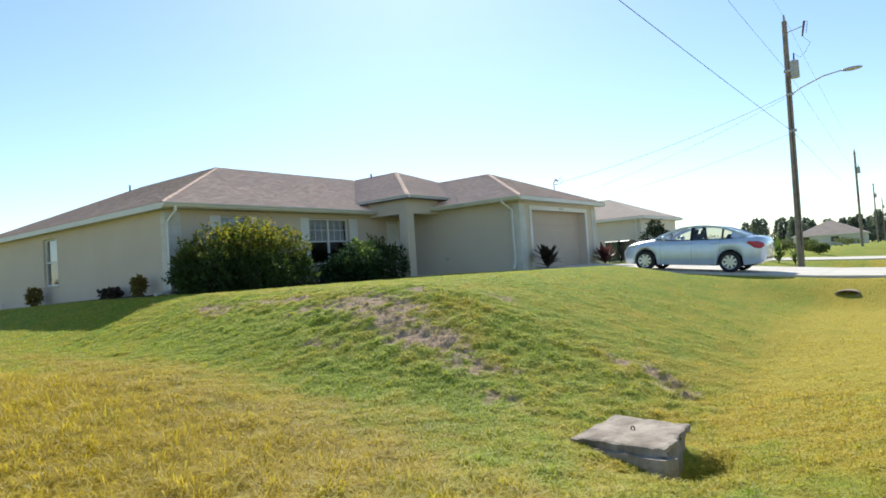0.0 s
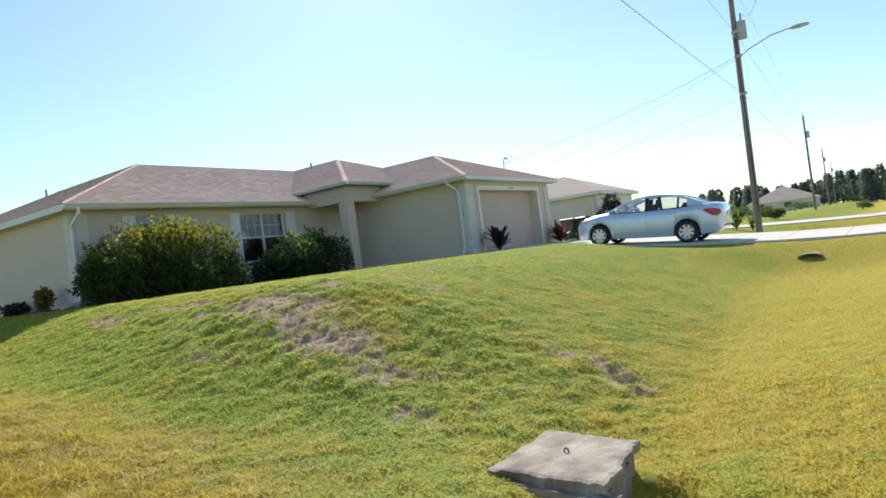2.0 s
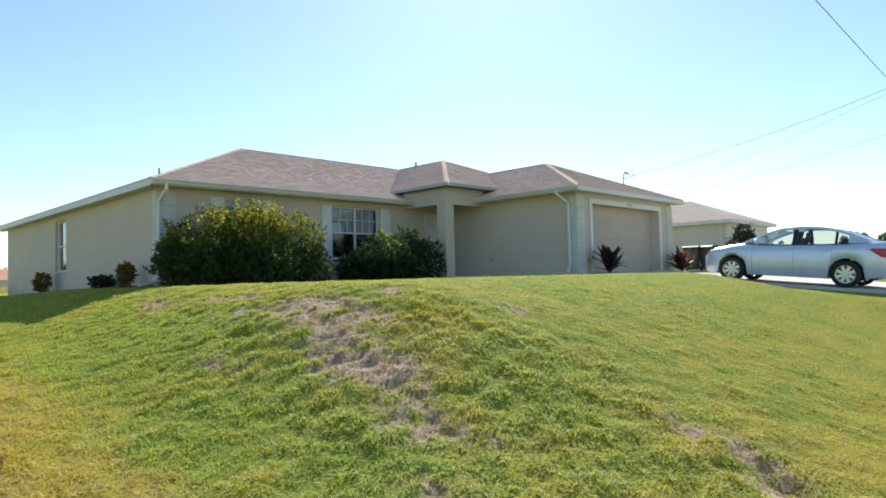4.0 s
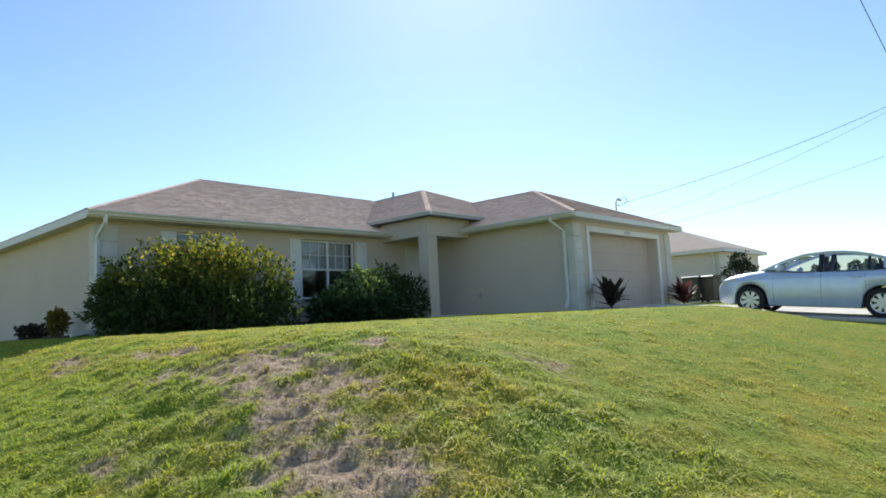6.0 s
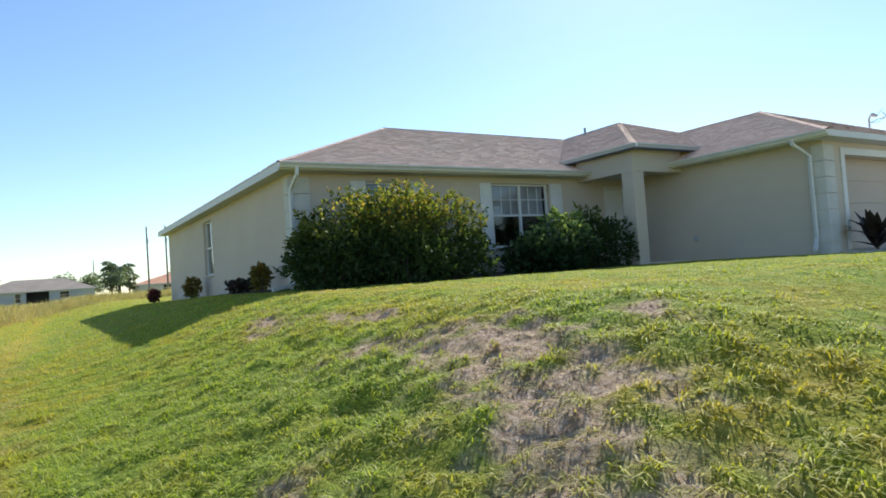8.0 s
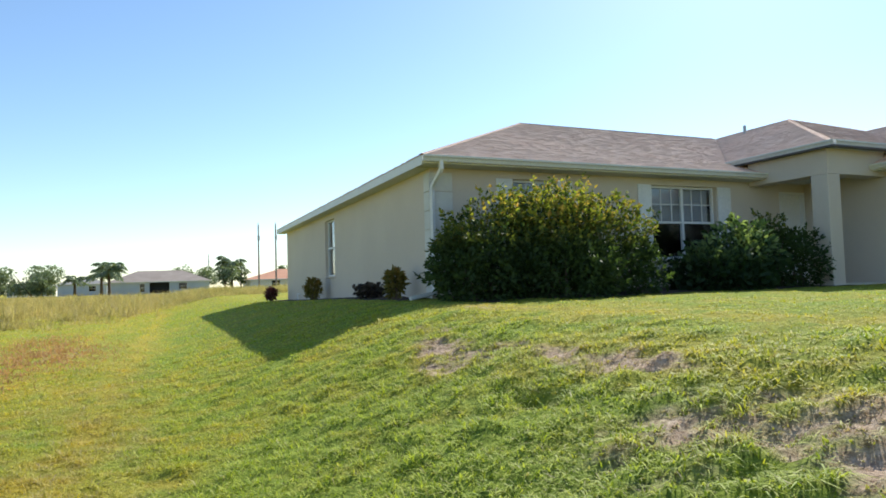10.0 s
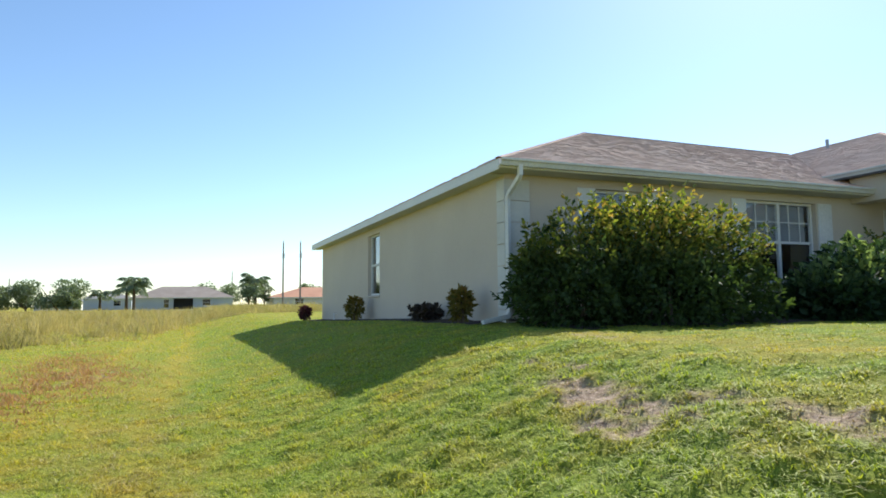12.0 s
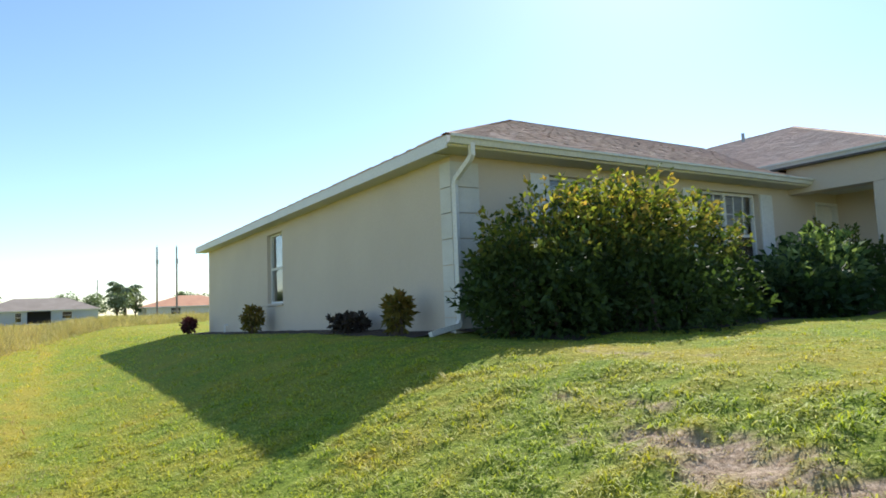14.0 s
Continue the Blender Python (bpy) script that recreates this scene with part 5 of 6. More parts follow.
# ---- other houses ----
def simple_house(x0, x1, y0, y1, zg, wall_mat, roof_mat, label, openings=(), eave=2.55, pitch=0.42, over=0.4, group=""):
    """A plain hip-roofed house; openings: (side, centre, width, bottom, top, kind)."""
    h = thing("house", ((x0 + x1) / 2, (y0 + y1) / 2, zg), label, "house", group)
    ze = zg + eave
    holes = {"x0": [], "x1": [], "y0": [], "y1": []}
    for sd, c, w, b, t, kind in openings:
        holes[sd].append((c - w / 2, c + w / 2, zg + b, zg + t))
    wall("x", x0, 0.2, y0, y1, zg - 0.4, ze - 0.1, holes["x0"], wall_mat, h)
    wall("x", x1, -0.2, y0, y1, zg - 0.4, ze - 0.1, holes["x1"], wall_mat, h)
    wall("y", y0, 0.2, x0 + 0.2, x1 - 0.2, zg - 0.4, ze - 0.1, holes["y0"], wall_mat, h)
    wall("y", y1, -0.2, x0 + 0.2, x1 - 0.2, zg - 0.4, ze - 0.1, holes["y1"], wall_mat, h)
    # unseen block added behind the openings, coloured as the shade indoors
    part("room_shade_backing", box(x0 + 2.2, x1 - 2.2, y0 + 2.2, y1 - 2.2, zg - 0.2, ze - 0.2), ROOMDARK, h)
    part("floor_slab", box(x0 + 0.2, x1 - 0.2, y0 + 0.2, y1 - 0.2, zg - 0.3, zg + 0.02), CONCRETE, h)
    for sd, c, w, b, t, kind in openings:
        if kind == "open":
            continue
        at = {"x0": x0 + 0.1, "x1": x1 - 0.1, "y0": y0 + 0.1, "y1": y1 - 0.1}[sd]
        bm, pn = bmesh.new(), bmesh.new()
        for p, q, e, f in ((c - w / 2, c - w / 2 + 0.07, b, t), (c + w / 2 - 0.07, c + w / 2, b, t), (c - w / 2 + 0.07, c + w / 2 - 0.07, b, b + 0.07), (c - w / 2 + 0.07, c + w / 2 - 0.07, t - 0.07, t), (c - w / 2 + 0.07, c + w / 2 - 0.07, (b + t) / 2 - 0.03, (b + t) / 2 + 0.03)):
            if sd[0] == "x":
                bx(bm, at - 0.04, at + 0.04, p, q, zg + e, zg + f)
            else:
                bx(bm, p, q, at - 0.04, at + 0.04, zg + e, zg + f)
        win = part("window", bm, WHITE, h)
        if sd[0] == "x":
            bx(pn, at - 0.006, at + 0.006, c - w / 2 + 0.05, c + w / 2 - 0.05, zg + b + 0.05, zg + t - 0.05)
        else:
            bx(pn, c - w / 2 + 0.05, c + w / 2 - 0.05, at - 0.006, at + 0.006, zg + b + 0.05, zg + t - 0.05)
        part("pane", pn, CARTHIN, win)
    a, b, c, d = x0 - over, x1 + over, y0 - over, y1 + over
    half = min(b - a, d - c) / 2
    rz = ze + pitch * half
    bm = bmesh.new()
    e = [bm.verts.new(p) for p in ((a, c, ze), (b, c, ze), (b, d, ze), (a, d, ze))]
    if b - a > d - c:
        r1, r2 = bm.verts.new((a + half, (c + d) / 2, rz)), bm.verts.new((b - half, (c + d) / 2, rz))
        for f in ((e[0], e[1], r2, r1), (e[1], e[2], r2), (e[2], e[3], r1, r2), (e[3], e[0], r1)):
            bm.faces.new(f)
    else:
        r1, r2 = bm.verts.new(((a + b) / 2, c + half, rz)), bm.verts.new(((a + b) / 2, d - half, rz))
        for f in ((e[0], e[1], r1), (e[1], e[2], r2, r1), (e[2], e[3], r2), (e[3], e[0], r1, r2)):
            bm.faces.new(f)
    part("roof", bm, roof_mat, h)
    for board in ((a, b, c, c + 0.03), (a, b, d - 0.03, d), (a, a + 0.03, c + 0.03, d - 0.03), (b - 0.03, b, c + 0.03, d - 0.03)):
        part("fascia", box(*board, ze - 0.17, ze - 0.01), WHITE, h)
    for board in ((a + 0.03, b - 0.03, c + 0.03, y0), (a + 0.03, b - 0.03, y1, d - 0.03), (a + 0.03, x0, y0, y1), (x1, b - 0.03, y0, y1)):
        part("soffit", box(*board, ze - 0.17, ze - 0.15), SOFFIT, h)
    return h


CREAM = painted("cream stucco", (0.70, 0.66, 0.59), (0.77, 0.73, 0.66), 0.5, 60.0, 0.9, 0.3)
PALEBLUE = painted("pale blue render", (0.48, 0.52, 0.58), (0.56, 0.60, 0.66), 0.5, 60.0, 0.9, 0.2)
ROOFTAN = painted("tan shingle", (0.30, 0.24, 0.20), (0.38, 0.31, 0.26), 0.6, 20.0, 0.9, 0.4)
ROOFGREY = painted("grey shingle", (0.26, 0.24, 0.22), (0.34, 0.32, 0.30), 0.6, 20.0, 0.9, 0.4)
ROOFORANGE = painted("orange tile", (0.48, 0.22, 0.13), (0.58, 0.29, 0.17), 0.6, 20.0, 0.9, 0.4)
nb = simple_house(-33, -16.7, 38.85, 45.2, 1.30, CREAM, ROOFTAN, "neighbouring cream stucco house with tan hip roof", [("y0", -20.5, 1.4, 1.0, 2.2, "w")], eave=2.7)
bm = bmesh.new()
tube(bm, [(-16.95, 38.45, 3.9), (-16.95, 38.78, 3.6), (-16.95, 38.78, 1.4)], 0.05, 4)
part("downspout", bm, WHITE, nb)
bm = bmesh.new()
tube(bm, [(-16.68, 45.05, 2.75), (-16.5, 45.05, 2.85), (-16.5, 45.05, 2.95)], 0.02, 6)
tube(bm, [(-16.5, 45.05, 2.6), (-16.5, 45.05, 2.9), (-16.5, 45.05, 3.05)], [0.09, 0.12, 0.03], 8)
part("wall_lantern", bm, GREYMETAL, nb)
bm = bmesh.new()
xs = np.linspace(-17, 4, 12)
for a, b in zip(xs, xs[1:]):
    za, zb = (float(np.interp(q, [-17, -8, -4], [1.3, 0.82, 0.66])) for q in (a, b))
    vs = [bm.verts.new(p) for p in ((a, 39.6, za), (b - 0.01, 39.6, zb), (b - 0.01, 45.0, zb), (a, 45.0, za), (a, 39.6, za - 0.5), (b - 0.01, 39.6, zb - 0.5), (b - 0.01, 45, zb - 0.5), (a, 45, za - 0.5))]
    for f in ((0, 1, 2, 3), (0, 1, 5, 4), (1, 2, 6, 5), (2, 3, 7, 6), (3, 0, 4, 7)):
        bm.faces.new([vs[i] for i in f])
tagged(part("driveway", bm, CONCRETE, None), "pale concrete driveway of the neighbouring house", "driveway", kind="structure")
simple_house(-28.0, -15.0, 160, 172, 0.9, CREAM, ROOFTAN, "distant low house with a tan hip roof", [("y0", -26.0, 2.2, 0.5, 2.2, "open"), ("y0", -20.2, 1.6, 0.9, 2.1, "w")], 2.5, 0.5)
simple_house(-158, -148, -3.5, 14.8, 0.7, PALEBLUE, ROOFTAN, "distant pale blue house with brown roof and dark porch", [("x1", 5.5, 3.6, 0.1, 2.3, "open"), ("x1", 9.8, 1.6, 0.8, 2.1, "w"), ("x1", 2.4, 1.0, 0.4, 2.1, "w")], 2.45, 0.42)
simple_house(-188, -178, -16, -6, 0.7, PALEBLUE, ROOFGREY, "distant small white house", [("x1", -9.0, 1.6, 0.8, 2.1, "w")], 2.6, 0.35)
simple_house(-200, -190, -28, -18, 0.7, CREAM, ROOFGREY, "distant small white house", [], 2.2, 0.3)
simple_house(-140, -128, 20.5, 36, 0.7, CREAM, ROOFORANGE, "distant house with orange tiled roof", [("x1", 25, 1.6, 0.8, 2.0, "w")], 2.2, 0.3)


# ---- far trees ----
def tree(x, y, h, w, seed, label, mat=LEAF_TREE_HAZE, trunk=0.2, leaf=0.5, n=1500):
    r = np.random.default_rng(seed)
    g = float(gz(x, y))
    t = thing("tree", (x, y, g), label, "tree", "distant trees")
    bm = bmesh.new()
    tube(bm, [(x, y, g - 0.2), (x + r.uniform(-.2, .2), y, g + h * trunk), (x, y, g + h * 0.7)], [h * 0.035, h * 0.028, h * 0.01], 7)
    for k in range(5):
        a = r.uniform(0, 6.283)
        tube(bm, [(x, y, g + h * trunk * r.uniform(0.7, 1.2)), (x + math.cos(a) * w * 0.5, y + math.sin(a) * w * 0.5, g + h * r.uniform(0.5, 0.75))], [h * 0.016, h * 0.006], 5)
    part("trunk", bm, BARK, t)
    lobes = []
    for k in range(9):
        a, q = r.uniform(0, 6.283), r.uniform(0.1, 0.7) * w
        s = r.uniform(0.3, 0.5) * w
        lobes.append((x + math.cos(a) * q, y + math.sin(a) * q, g + h * r.uniform(trunk + 0.15, 0.82), s, s, s * 0.62 * min(1.3, h / (1.4 * w))))
    P, D = shell_points(lobes, n, r, 0.4)
    D = D + r.normal(size=D.shape)
    L = leaf * r.uniform(0.6, 1.3, len(P))
    V, F = leaf_quads(P, D, L, L * 0.6, 0.1, r)
    sheet("crown", V, F, mat, t, {"young_lit": np.zeros(len(V))})


def pine(x, y, h, w, seed, label):
    """A conifer: a straight trunk and a pointed crown of tiers that narrow upwards."""
    r = np.random.default_rng(seed)
    g = float(gz(x, y))
    t = thing("pine_tree", (x, y, g), label, "tree", "distant pines")
    bm = bmesh.new()
    tube(bm, [(x, y, g - 0.2), (x, y, g + h * 0.5), (x, y, g + h)], [h * 0.022, h * 0.015, h * 0.004], 6)
    part("trunk", bm, BARK, t)
    u = r.uniform(0.04, 1, 900) ** 1.15
    a = r.uniform(0, 6.283, 900) + 2.4 * np.floor(u * 14)
    q = w * (1 - u) ** 0.75 * (0.55 + 0.45 * np.abs(np.sin(u * 44))) * r.uniform(0.25, 1, 900) + 0.1
    P = np.stack([x + np.cos(a) * q, y + np.sin(a) * q, g + h * (0.04 + 0.96 * u)], 1)
    D = np.stack([np.cos(a), np.sin(a), 0.25 + 0 * a], 1) + r.normal(size=(900, 3)) * 0.4
    L = r.uniform(0.6, 1.2, 900)
    V, F = leaf_quads(P, D, L, L * 0.5, 0.2, r)
    sheet("crown", V, F, LEAF_PINE_HAZE, t, {"young_lit": np.zeros(len(V))})


def palm(x, y, h, seed, label):
    r = np.random.default_rng(seed)
    g = float(gz(x, y))
    t = thing("palm_tree", (x, y, g), label, "palm tree", "distant palms")
    bm = bmesh.new()
    tube(bm, [(x, y, g - 0.2), (x + 0.1, y, g + h * 0.5), (x, y, g + h * 0.72)], [0.32, 0.22, 0.2], 8)
    part("trunk", bm, BARK, t)
    for k in range(16):
        a, up = r.uniform(0, 6.283), r.uniform(-0.1, 1.1)
        L = h * r.uniform(0.55, 0.7)
        out = np.array([math.cos(a), math.sin(a), 0])
        s = np.linspace(0.08, 1, 26)
        mid = np.array([x, y, g + h * 0.72]) + out * (L * s * (1 - 0.35 * up))[:, None] + np.array([0, 0, 1.0]) * (L * (up * s - (0.55 + 0.3 * up) * s * s))[:, None]
        side = np.array([-math.sin(a), math.cos(a), 0])
        P = np.concatenate([mid, mid])
        D = np.concatenate([np.tile(side + out * 0.5 + np.array([0, 0, -0.5]), (26, 1)), np.tile(-side + out * 0.5 + np.array([0, 0, -0.5]), (26, 1))])
        ll = np.tile(h * 0.17 * np.sin(np.pi * np.clip(s * 0.9 + 0.1, 0, 0.98)) + 0.1, 2)
        V, F = leaf_quads(P, D, ll, ll * 0.25, 0.3, r)
        sheet("frond", V, F, LEAF_TREE_HAZE, t, {"young_lit": np.zeros(len(V))})


palm(-136, -2.5, 6.6, 61, "distant feather palm beside the pale house")
palm(-140, -4.0, 6.0, 62, "distant feather palm beside the pale house")
palm(-160, -10.5, 4.8, 63, "small distant palm near a white house")
palm(-131, 17.6, 6.6, 64, "distant feather palm behind the field")
tree(-128, 16.2, 4.6, 2.2, 65, "distant low round tree", n=700)
tree(-135, 19.6, 4.2, 1.6, 66, "distant low round tree", n=500)
for k, (x, y, h, w) in enumerate(((-150, -16.5, 6.4, 6.0), (-152, -22.0, 6.0, 5.0), (-148, -26, 5.0, 3.5), (-160, -32, 4.6, 4.0), (-146, -14, 3.6, 2.5), (-165, -44, 5, 5))):
    tree(x, y, h, w, 70 + k, "distant rounded green tree at the edge of the field", LEAF_TREE_HAZE, 0.08, 0.5, 2400)
for k, (x, y, h, w) in enumerate(((-200, 10, 7, 5), (-205, 2, 6.4, 5), (-198, 17, 6.5, 4), (-170, 36, 6.0, 5), (-165, 44, 6.4, 5), (-150, 30, 5.4, 1.3))):
    tree(x, y, h, w, 80 + k, "distant tree behind the houses")
for k in range(68):
    x = -54 + 1.42 * k + random.uniform(-0.6, 0.6)
    pine(x, 232 + random.uniform(-6, 14), random.uniform(7.6, 9.4) + 1.2 * math.sin(k * 0.23), random.uniform(2.5, 3.4), 200 + k, "tall dark pine in a distant line of trees")
for k, (x, y, h, w) in enumerate(((-13.5, 64, 1.2, 1.3), (-10.8, 60, 0.8, 1.0), (-19.5, 70, 2.6, 2.2), (-22.5, 74, 2.4, 2.0), (-12.2, 100, 1.2, 2.0), (-9.3, 52, 0.8, 0.7), (-17.5, 106, 1.5, 1.4), (-5.5, 104, 1.2, 1.2), (-1, 150, 6, 5), (5, 160, 6.5, 5))):
    tree(x, y, h, w, 150 + k, "scrubby pale green tree beyond the neighbouring drive", LEAF_SCRUB, 0.12, 0.16, 1100)
utility_pole(-117, 20.6, 10.6, "distant utility pole behind the field")
utility_pole(-116, 23.2, 10.6, "distant utility pole behind the field")
utility_pole(-205, 18.0, 10.0, "distant utility pole behind the field")
utility_pole(-230, -42.0, 9.0, "distant utility pole behind the field")

# mulch bed along the walls
bm = bmesh.new()
xs = np.linspace(-36.2, -20.55, 60)
vs = [[bm.verts.new((x, yy, float(gz(x, yy)) + dz)) for yy, dz in ((10.62 + 0.08 * math.sin(x * 1.7), 0.004), (10.9, 0.02), (SY, 0.02))] for x in xs]
for a, b in zip(vs, vs[1:]):
    for i in (0, 1):
        bm.faces.new((a[i], b[i], b[i + 1], a[i + 1]))
tagged(part("mulch_bed", bm, MULCH, None), "dark mulch bed along the side wall", "flower bed", kind="structure")
bm = bmesh.new()
ys = np.linspace(11.3, 20.2, 50)
vs = [[bm.verts.new((xx, y, float(gz(xx, y)) + dz)) for xx, dz in ((-18.3 + 0.15 * math.sin(y * 1.9), 0.004), (-19.4, 0.04), (FX, 0.05))] for y in ys]
for a, b in zip(vs, vs[1:]):
    for i in (0, 1):
        bm.faces.new((a[i], b[i], b[i + 1], a[i + 1]))
tagged(part("mulch_bed", bm, MULCH, None), "dark mulch bed under the front shrubs", "flower bed", kind="structure")


# ---- grass ----
def strawy(x, y):
    """Bleached, mown grass along the foot of the bank and in the wheel tracks beside the house."""
    foot = 0.5 * ss(6.75, 6.45, y + 0.2 * ripple(x, y, 0.9)) * ss(4.9, 5.6, y) * ss(-5.8, -7.0, x) * ss(-30, -24, x)
    return foot * (0.6 + 0.5 * ripple(x, y, 0.7)) + 0.12 * ripple(x, y, 1.4)


def grass(name, x, y, length, width, r, label, lean=2.1, segs=2, drier=0.0, browner=0.0, mat=None):
    """Blades standing on the ground at x, y; each bends over a little."""
    n = len(x)
    z = gz(x, y)
    length = length * (1 - 0.5 * wear(x, y)) * np.clip(1 + 0.22 * ripple(x, y, 0.25) + 0.25 * ripple(x, y, 0.9), 0.5, 1.6)
    a = r.uniform(0, 2 * np.pi, n)
    tilt = lean * r.uniform(0.25, 1.0, n)
    out = np.stack([np.cos(a), np.sin(a), np.zeros(n)], 1)
    b = a + np.pi / 2 + r.normal(size=n) * 0.5
    side = np.stack([np.cos(b), np.sin(b), np.zeros(n)], 1) * (width / 2)[:, None]
    base = np.stack([x, y, z - 0.012], 1)
    up = np.array([0, 0, 1.0])
    mid = base + out * (length * tilt * 0.35)[:, None] + up * (length * np.maximum(0.3, 0.58 - 0.14 * tilt))[:, None]
    tip = base + out * (length * tilt)[:, None] + up * (length * np.maximum(0.16, 1 - 0.5 * tilt))[:, None]
    dry = np.clip(dryness(x, y) + drier + r.normal(size=n) * 0.10, 0, 1)
    bare = np.clip(wear(x, y) * 0.8 + r.normal(size=n) * 0.15 - 0.05 + browner + strawy(x, y) + 0.6 * (r.uniform(0, 1, n) < 0.08), 0, 1)
    if segs == 2:
        V = np.stack([base - side, base + side, mid + side * 0.8, mid - side * 0.8, tip], 1).reshape(-1, 3)
        k = np.arange(n)[:, None] * 5
        F = np.concatenate([k + np.array([[0, 1, 2]]), k + np.array([[0, 2, 3]]), k + np.array([[3, 2, 4]])])
        m = 5
    else:
        V = np.stack([base - side, base + side, tip], 1).reshape(-1, 3)
        F = np.arange(n * 3).reshape(-1, 3)
        m = 3
    ob = sheet(name, V, F, mat or BLADE, None, {"dry": np.repeat(dry, m), "bare": np.repeat(bare, m)})
    return tagged(ob, label, "grass", kind="stuff")


def off_built(x, y):
    """Clear of walls, drive, beds and slab."""
    clear = ~((x < -18.35) & (x > -36.4) & (y > 10.7) & (y < 20.2) | (x < -20) & (x > -36.4) & (y > 10.7) & (y < 29)) & ~((x > -20.6) & (x < -14.7) & (y > 21.5) & (y < 28.3)) & ~((x > -14.85) & (y > 21.9) & (y < 27.6))
    pit = ((x + 4.44) / 0.26) ** 2 + ((y - 6.72) / 0.42) ** 2 < 1
    return clear & ~pit & ~((x > -5.5) & (x < -4.55) & (y > 6.56 + 0.25 * np.clip(-4.6 - x, 0, 1)) & (y < 7.4)) & ~((x > -17) & (y > 39.5) & (y < 45.1))


LINE = np.array([(-2.8, 1.6), (-3.5, 4.0), (-6.1, 6.5), (-8.4, 7.0), (-11, 6.7), (-13.3, 6.6)])


def to_line(x, y):
    """Distance to the walked line on the lawn."""
    d = np.full(len(x), 1e9)
    for (ax_, ay_), (bx_, by_) in zip(LINE, LINE[1:]):
        ux, uy = bx_ - ax_, by_ - ay_
        t = np.clip(((x - ax_) * ux + (y - ay_) * uy) / (ux * ux + uy * uy), 0, 1)
        d = np.minimum(d, np.hypot(x - ax_ - t * ux, y - ay_ - t * uy))
    return d


def clumped(x, y, r, amount):
    return r.uniform(0, 1, len(x)) < amount * np.clip(0.82 + 0.34 * ripple(x, y, 0.25) + 0.22 * ripple(x + 3, y, 0.6), 0.35, 1.2) * (1 - 0.62 * wear(x, y))


r = np.random.default_rng(21)


def scatter(n, box_, most, reach):
    """Places for blades: most a square metre near the walked line, fewer beyond reach."""
    x, y = r.uniform(box_[0], box_[1], n), r.uniform(box_[2], box_[3], n)
    per = n / ((box_[1] - box_[0]) * (box_[3] - box_[2]))
    d = to_line(x, y)
    want = most * np.minimum(1, (reach / np.maximum(d, 0.01)) ** 1.3)
    ok = (r.uniform(0, 1, n) < want / per) & off_built(x, y) & clumped(x, y, r, 1.15)
    return x[ok], y[ok], d[ok]


def taller(x, y):
    return (1 + 1.6 * ss(6.3, 4.6, y) * ss(-16, -12, x)) * (1 - 0.42 * ss(9.4, 10.6, y)) * (1 + 0.3 * np.clip(ripple(x, y, 0.45), -1, 1))


x, y, d = scatter(2600000, (-24, 2.5, -3, 19), 4200, 2.7)
near = d < 8
size = np.maximum(1, d / 2.7) ** 0.62
grass("lawn_grass", x[near], y[near], (0.052 * r.uniform(0.5, 1.4, len(x)) * taller(x, y))[near], (0.0068 * size * r.uniform(0.7, 1.4, len(x)))[near], r, "short green and yellow lawn grass")
far = ~near
grass("lawn_grass", x[far], y[far], (0.06 * r.uniform(0.5, 1.4, len(x)) * taller(x, y))[far], (0.0080 * size * r.uniform(0.8, 1.4, len(x)))[far], r, "short green and yellow lawn grass further off", 2.1, 1)
x, y, d = scatter(900000, (-60, 14, -16, 48), 3000, 2.6)
ok = ~((x > -24) & (x < 2.5) & (y > -3) & (y < 19))
x, y, d = x[ok], y[ok], d[ok]
grass("lawn_grass", x, y, 0.06 * r.uniform(0.5, 1.4, len(x)) * taller(x, y), 0.0085 * (d / 2.6) ** 0.7 * r.uniform(0.9, 1.5, len(x)), r, "short green and yellow grass of the surrounding lots", 1.7, 1)


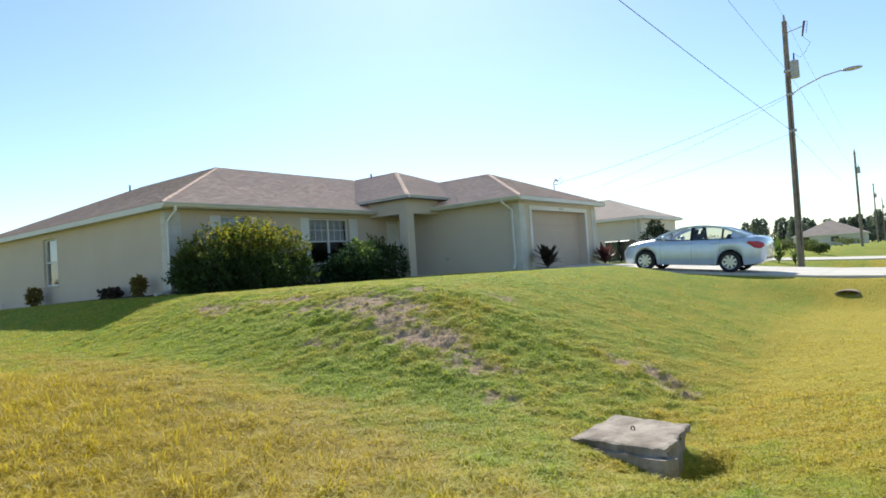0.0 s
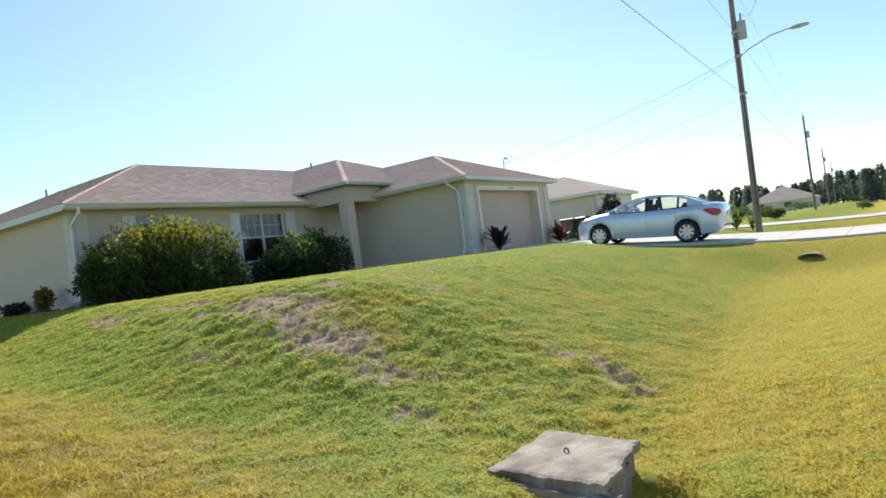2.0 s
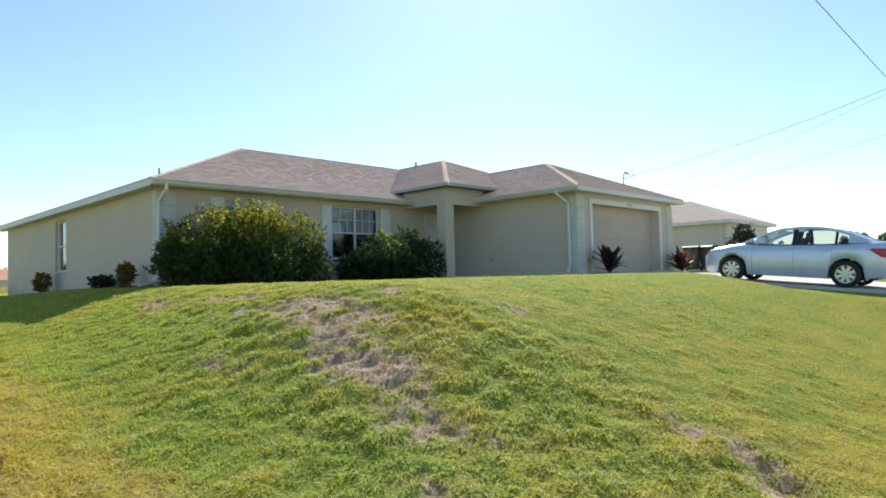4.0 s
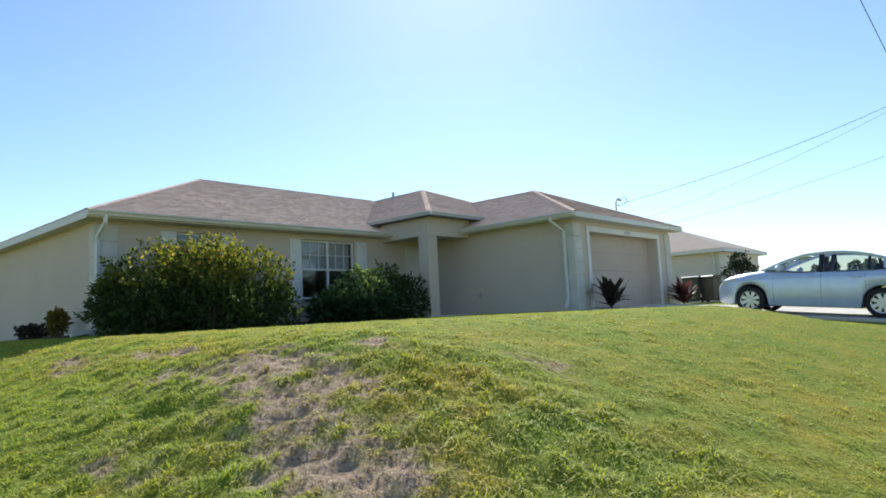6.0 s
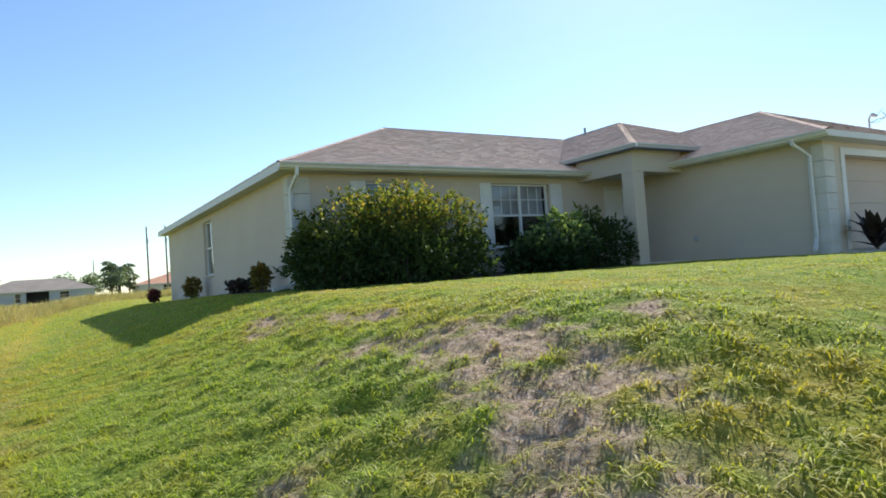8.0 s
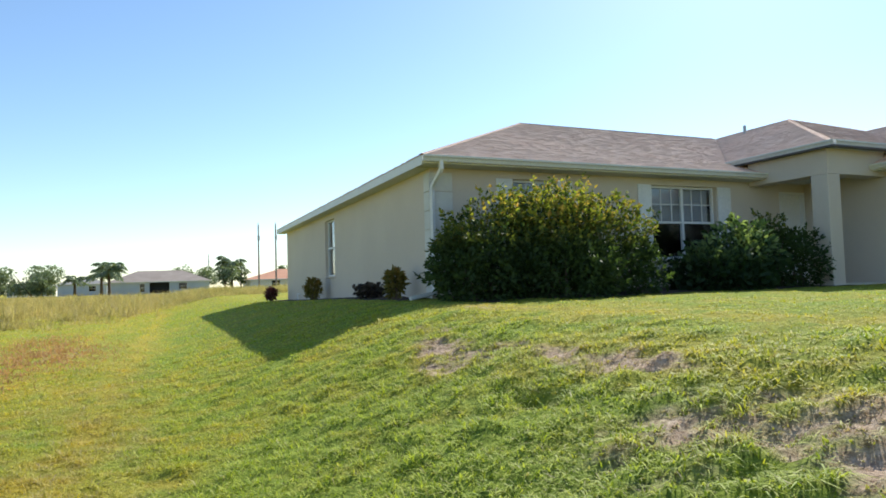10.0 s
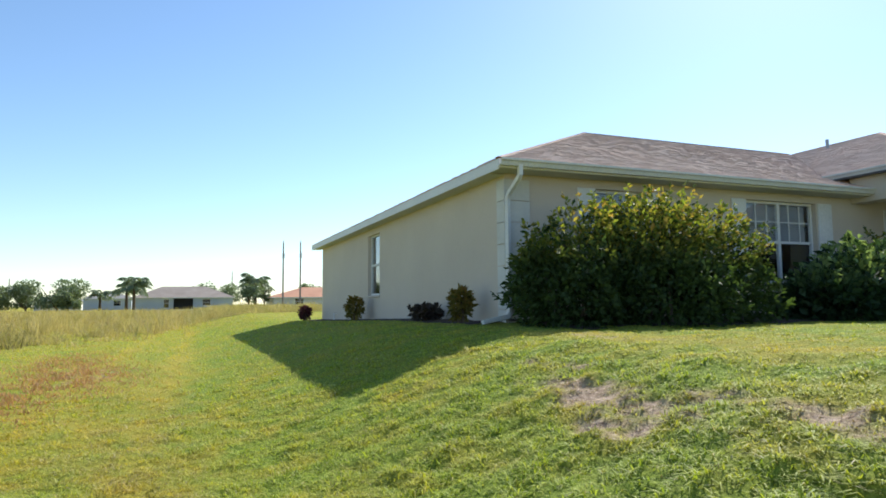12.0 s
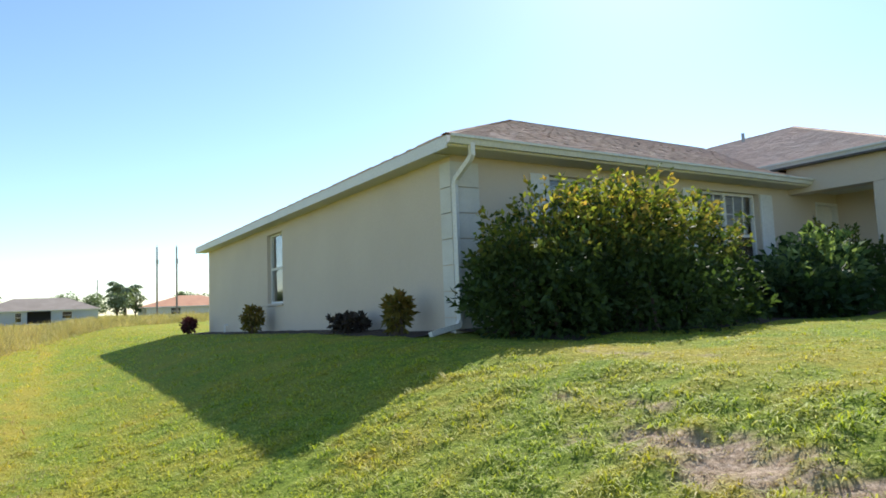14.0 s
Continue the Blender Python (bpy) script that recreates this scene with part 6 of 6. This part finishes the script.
# tall weeds of the open field
def weeds(n, x0, x1, y0, y1, wide, seed):
    r = np.random.default_rng(seed)
    x, y = r.uniform(x0, x1, n), r.uniform(y0, y1, n)
    edge_y = np.interp(-x, [29, 33, 41, 54, 61, 80, 160], [-1.0, 3.6, 5.6, 7.4, 15.0, 24.0, 44.0]) + 1.6 * ripple(x, y, 4.0) + 0.8 * ripple(x, y, 1.5)
    ok = (y < edge_y) & (r.uniform(0, 1, len(x)) < np.clip(0.25 + (edge_y - y) / 3, 0, 1)) & (ripple(x, y, 2.6) + 0.5 * ripple(x, y, 0.9) > 0.02 - 0.4 * ss(-45, -70, x))
    x, y = x[ok], y[ok]
    big = 0.18 + 0.55 * np.clip(ripple(x, y, 5.0) + 0.3 + 0.7 * ripple(x, y, 1.7), 0, 1.6)
    grass("field_weeds", x, y, big * r.uniform(0.5, 1.35, len(x)), wide * r.uniform(0.7, 1.5, len(x)), r, "tall dry brownish weeds in the open field", 0.9, 1, 0.1 + 0.6 * ripple(x, y, 3.2) + 0.3 * ripple(y, x, 1.1), 0.1 + 0.35 * ripple(x + 9, y, 4.5), WEED)


weeds(420000, -75, -29, -28, 24, 0.022, 31)
weeds(190000, -125, -75, -60, 40, 0.06, 32)

# patches of reddish seed heads in the strip beside the house
r = np.random.default_rng(44)
for cx, cy, rx, ry, n in ((-23.6, 4.6, 1.4, 0.55, 6000), (-27.0, 4.0, 1.6, 0.5, 3600), (-20.6, 4.2, 1.2, 0.4, 3000)):
    x, y = cx + rx * r.normal(size=n), cy + ry * r.normal(size=n)
    ok = ripple(x, y, 0.6) > -0.25
    x, y = x[ok], y[ok]
    grass("seed_grass", x, y, 0.085 * r.uniform(0.6, 1.4, len(x)), 0.02 * r.uniform(0.7, 1.3, len(x)), r, "reddish patch of seeding grass beside the mown strip", 1.3, 1, mat=SEEDHEAD)

# straw and dead blades lying on the worn bank
r = np.random.default_rng(45)
x, y = r.uniform(-17, -4.6, 520000), r.uniform(6.8, 11, 520000)
ok = (r.uniform(0, 1, len(x)) < 0.03 + 0.9 * wear(x, y)) & off_built(x, y)
x, y = x[ok][:90000], y[ok][:90000]
grass("straw_litter", x, y, 0.045 * r.uniform(0.5, 1.5, len(x)), 0.0065 * r.uniform(0.7, 1.4, len(x)), r, "dead straw-coloured grass lying on the worn bank", 2.6, 1, 0.2, 0.75)
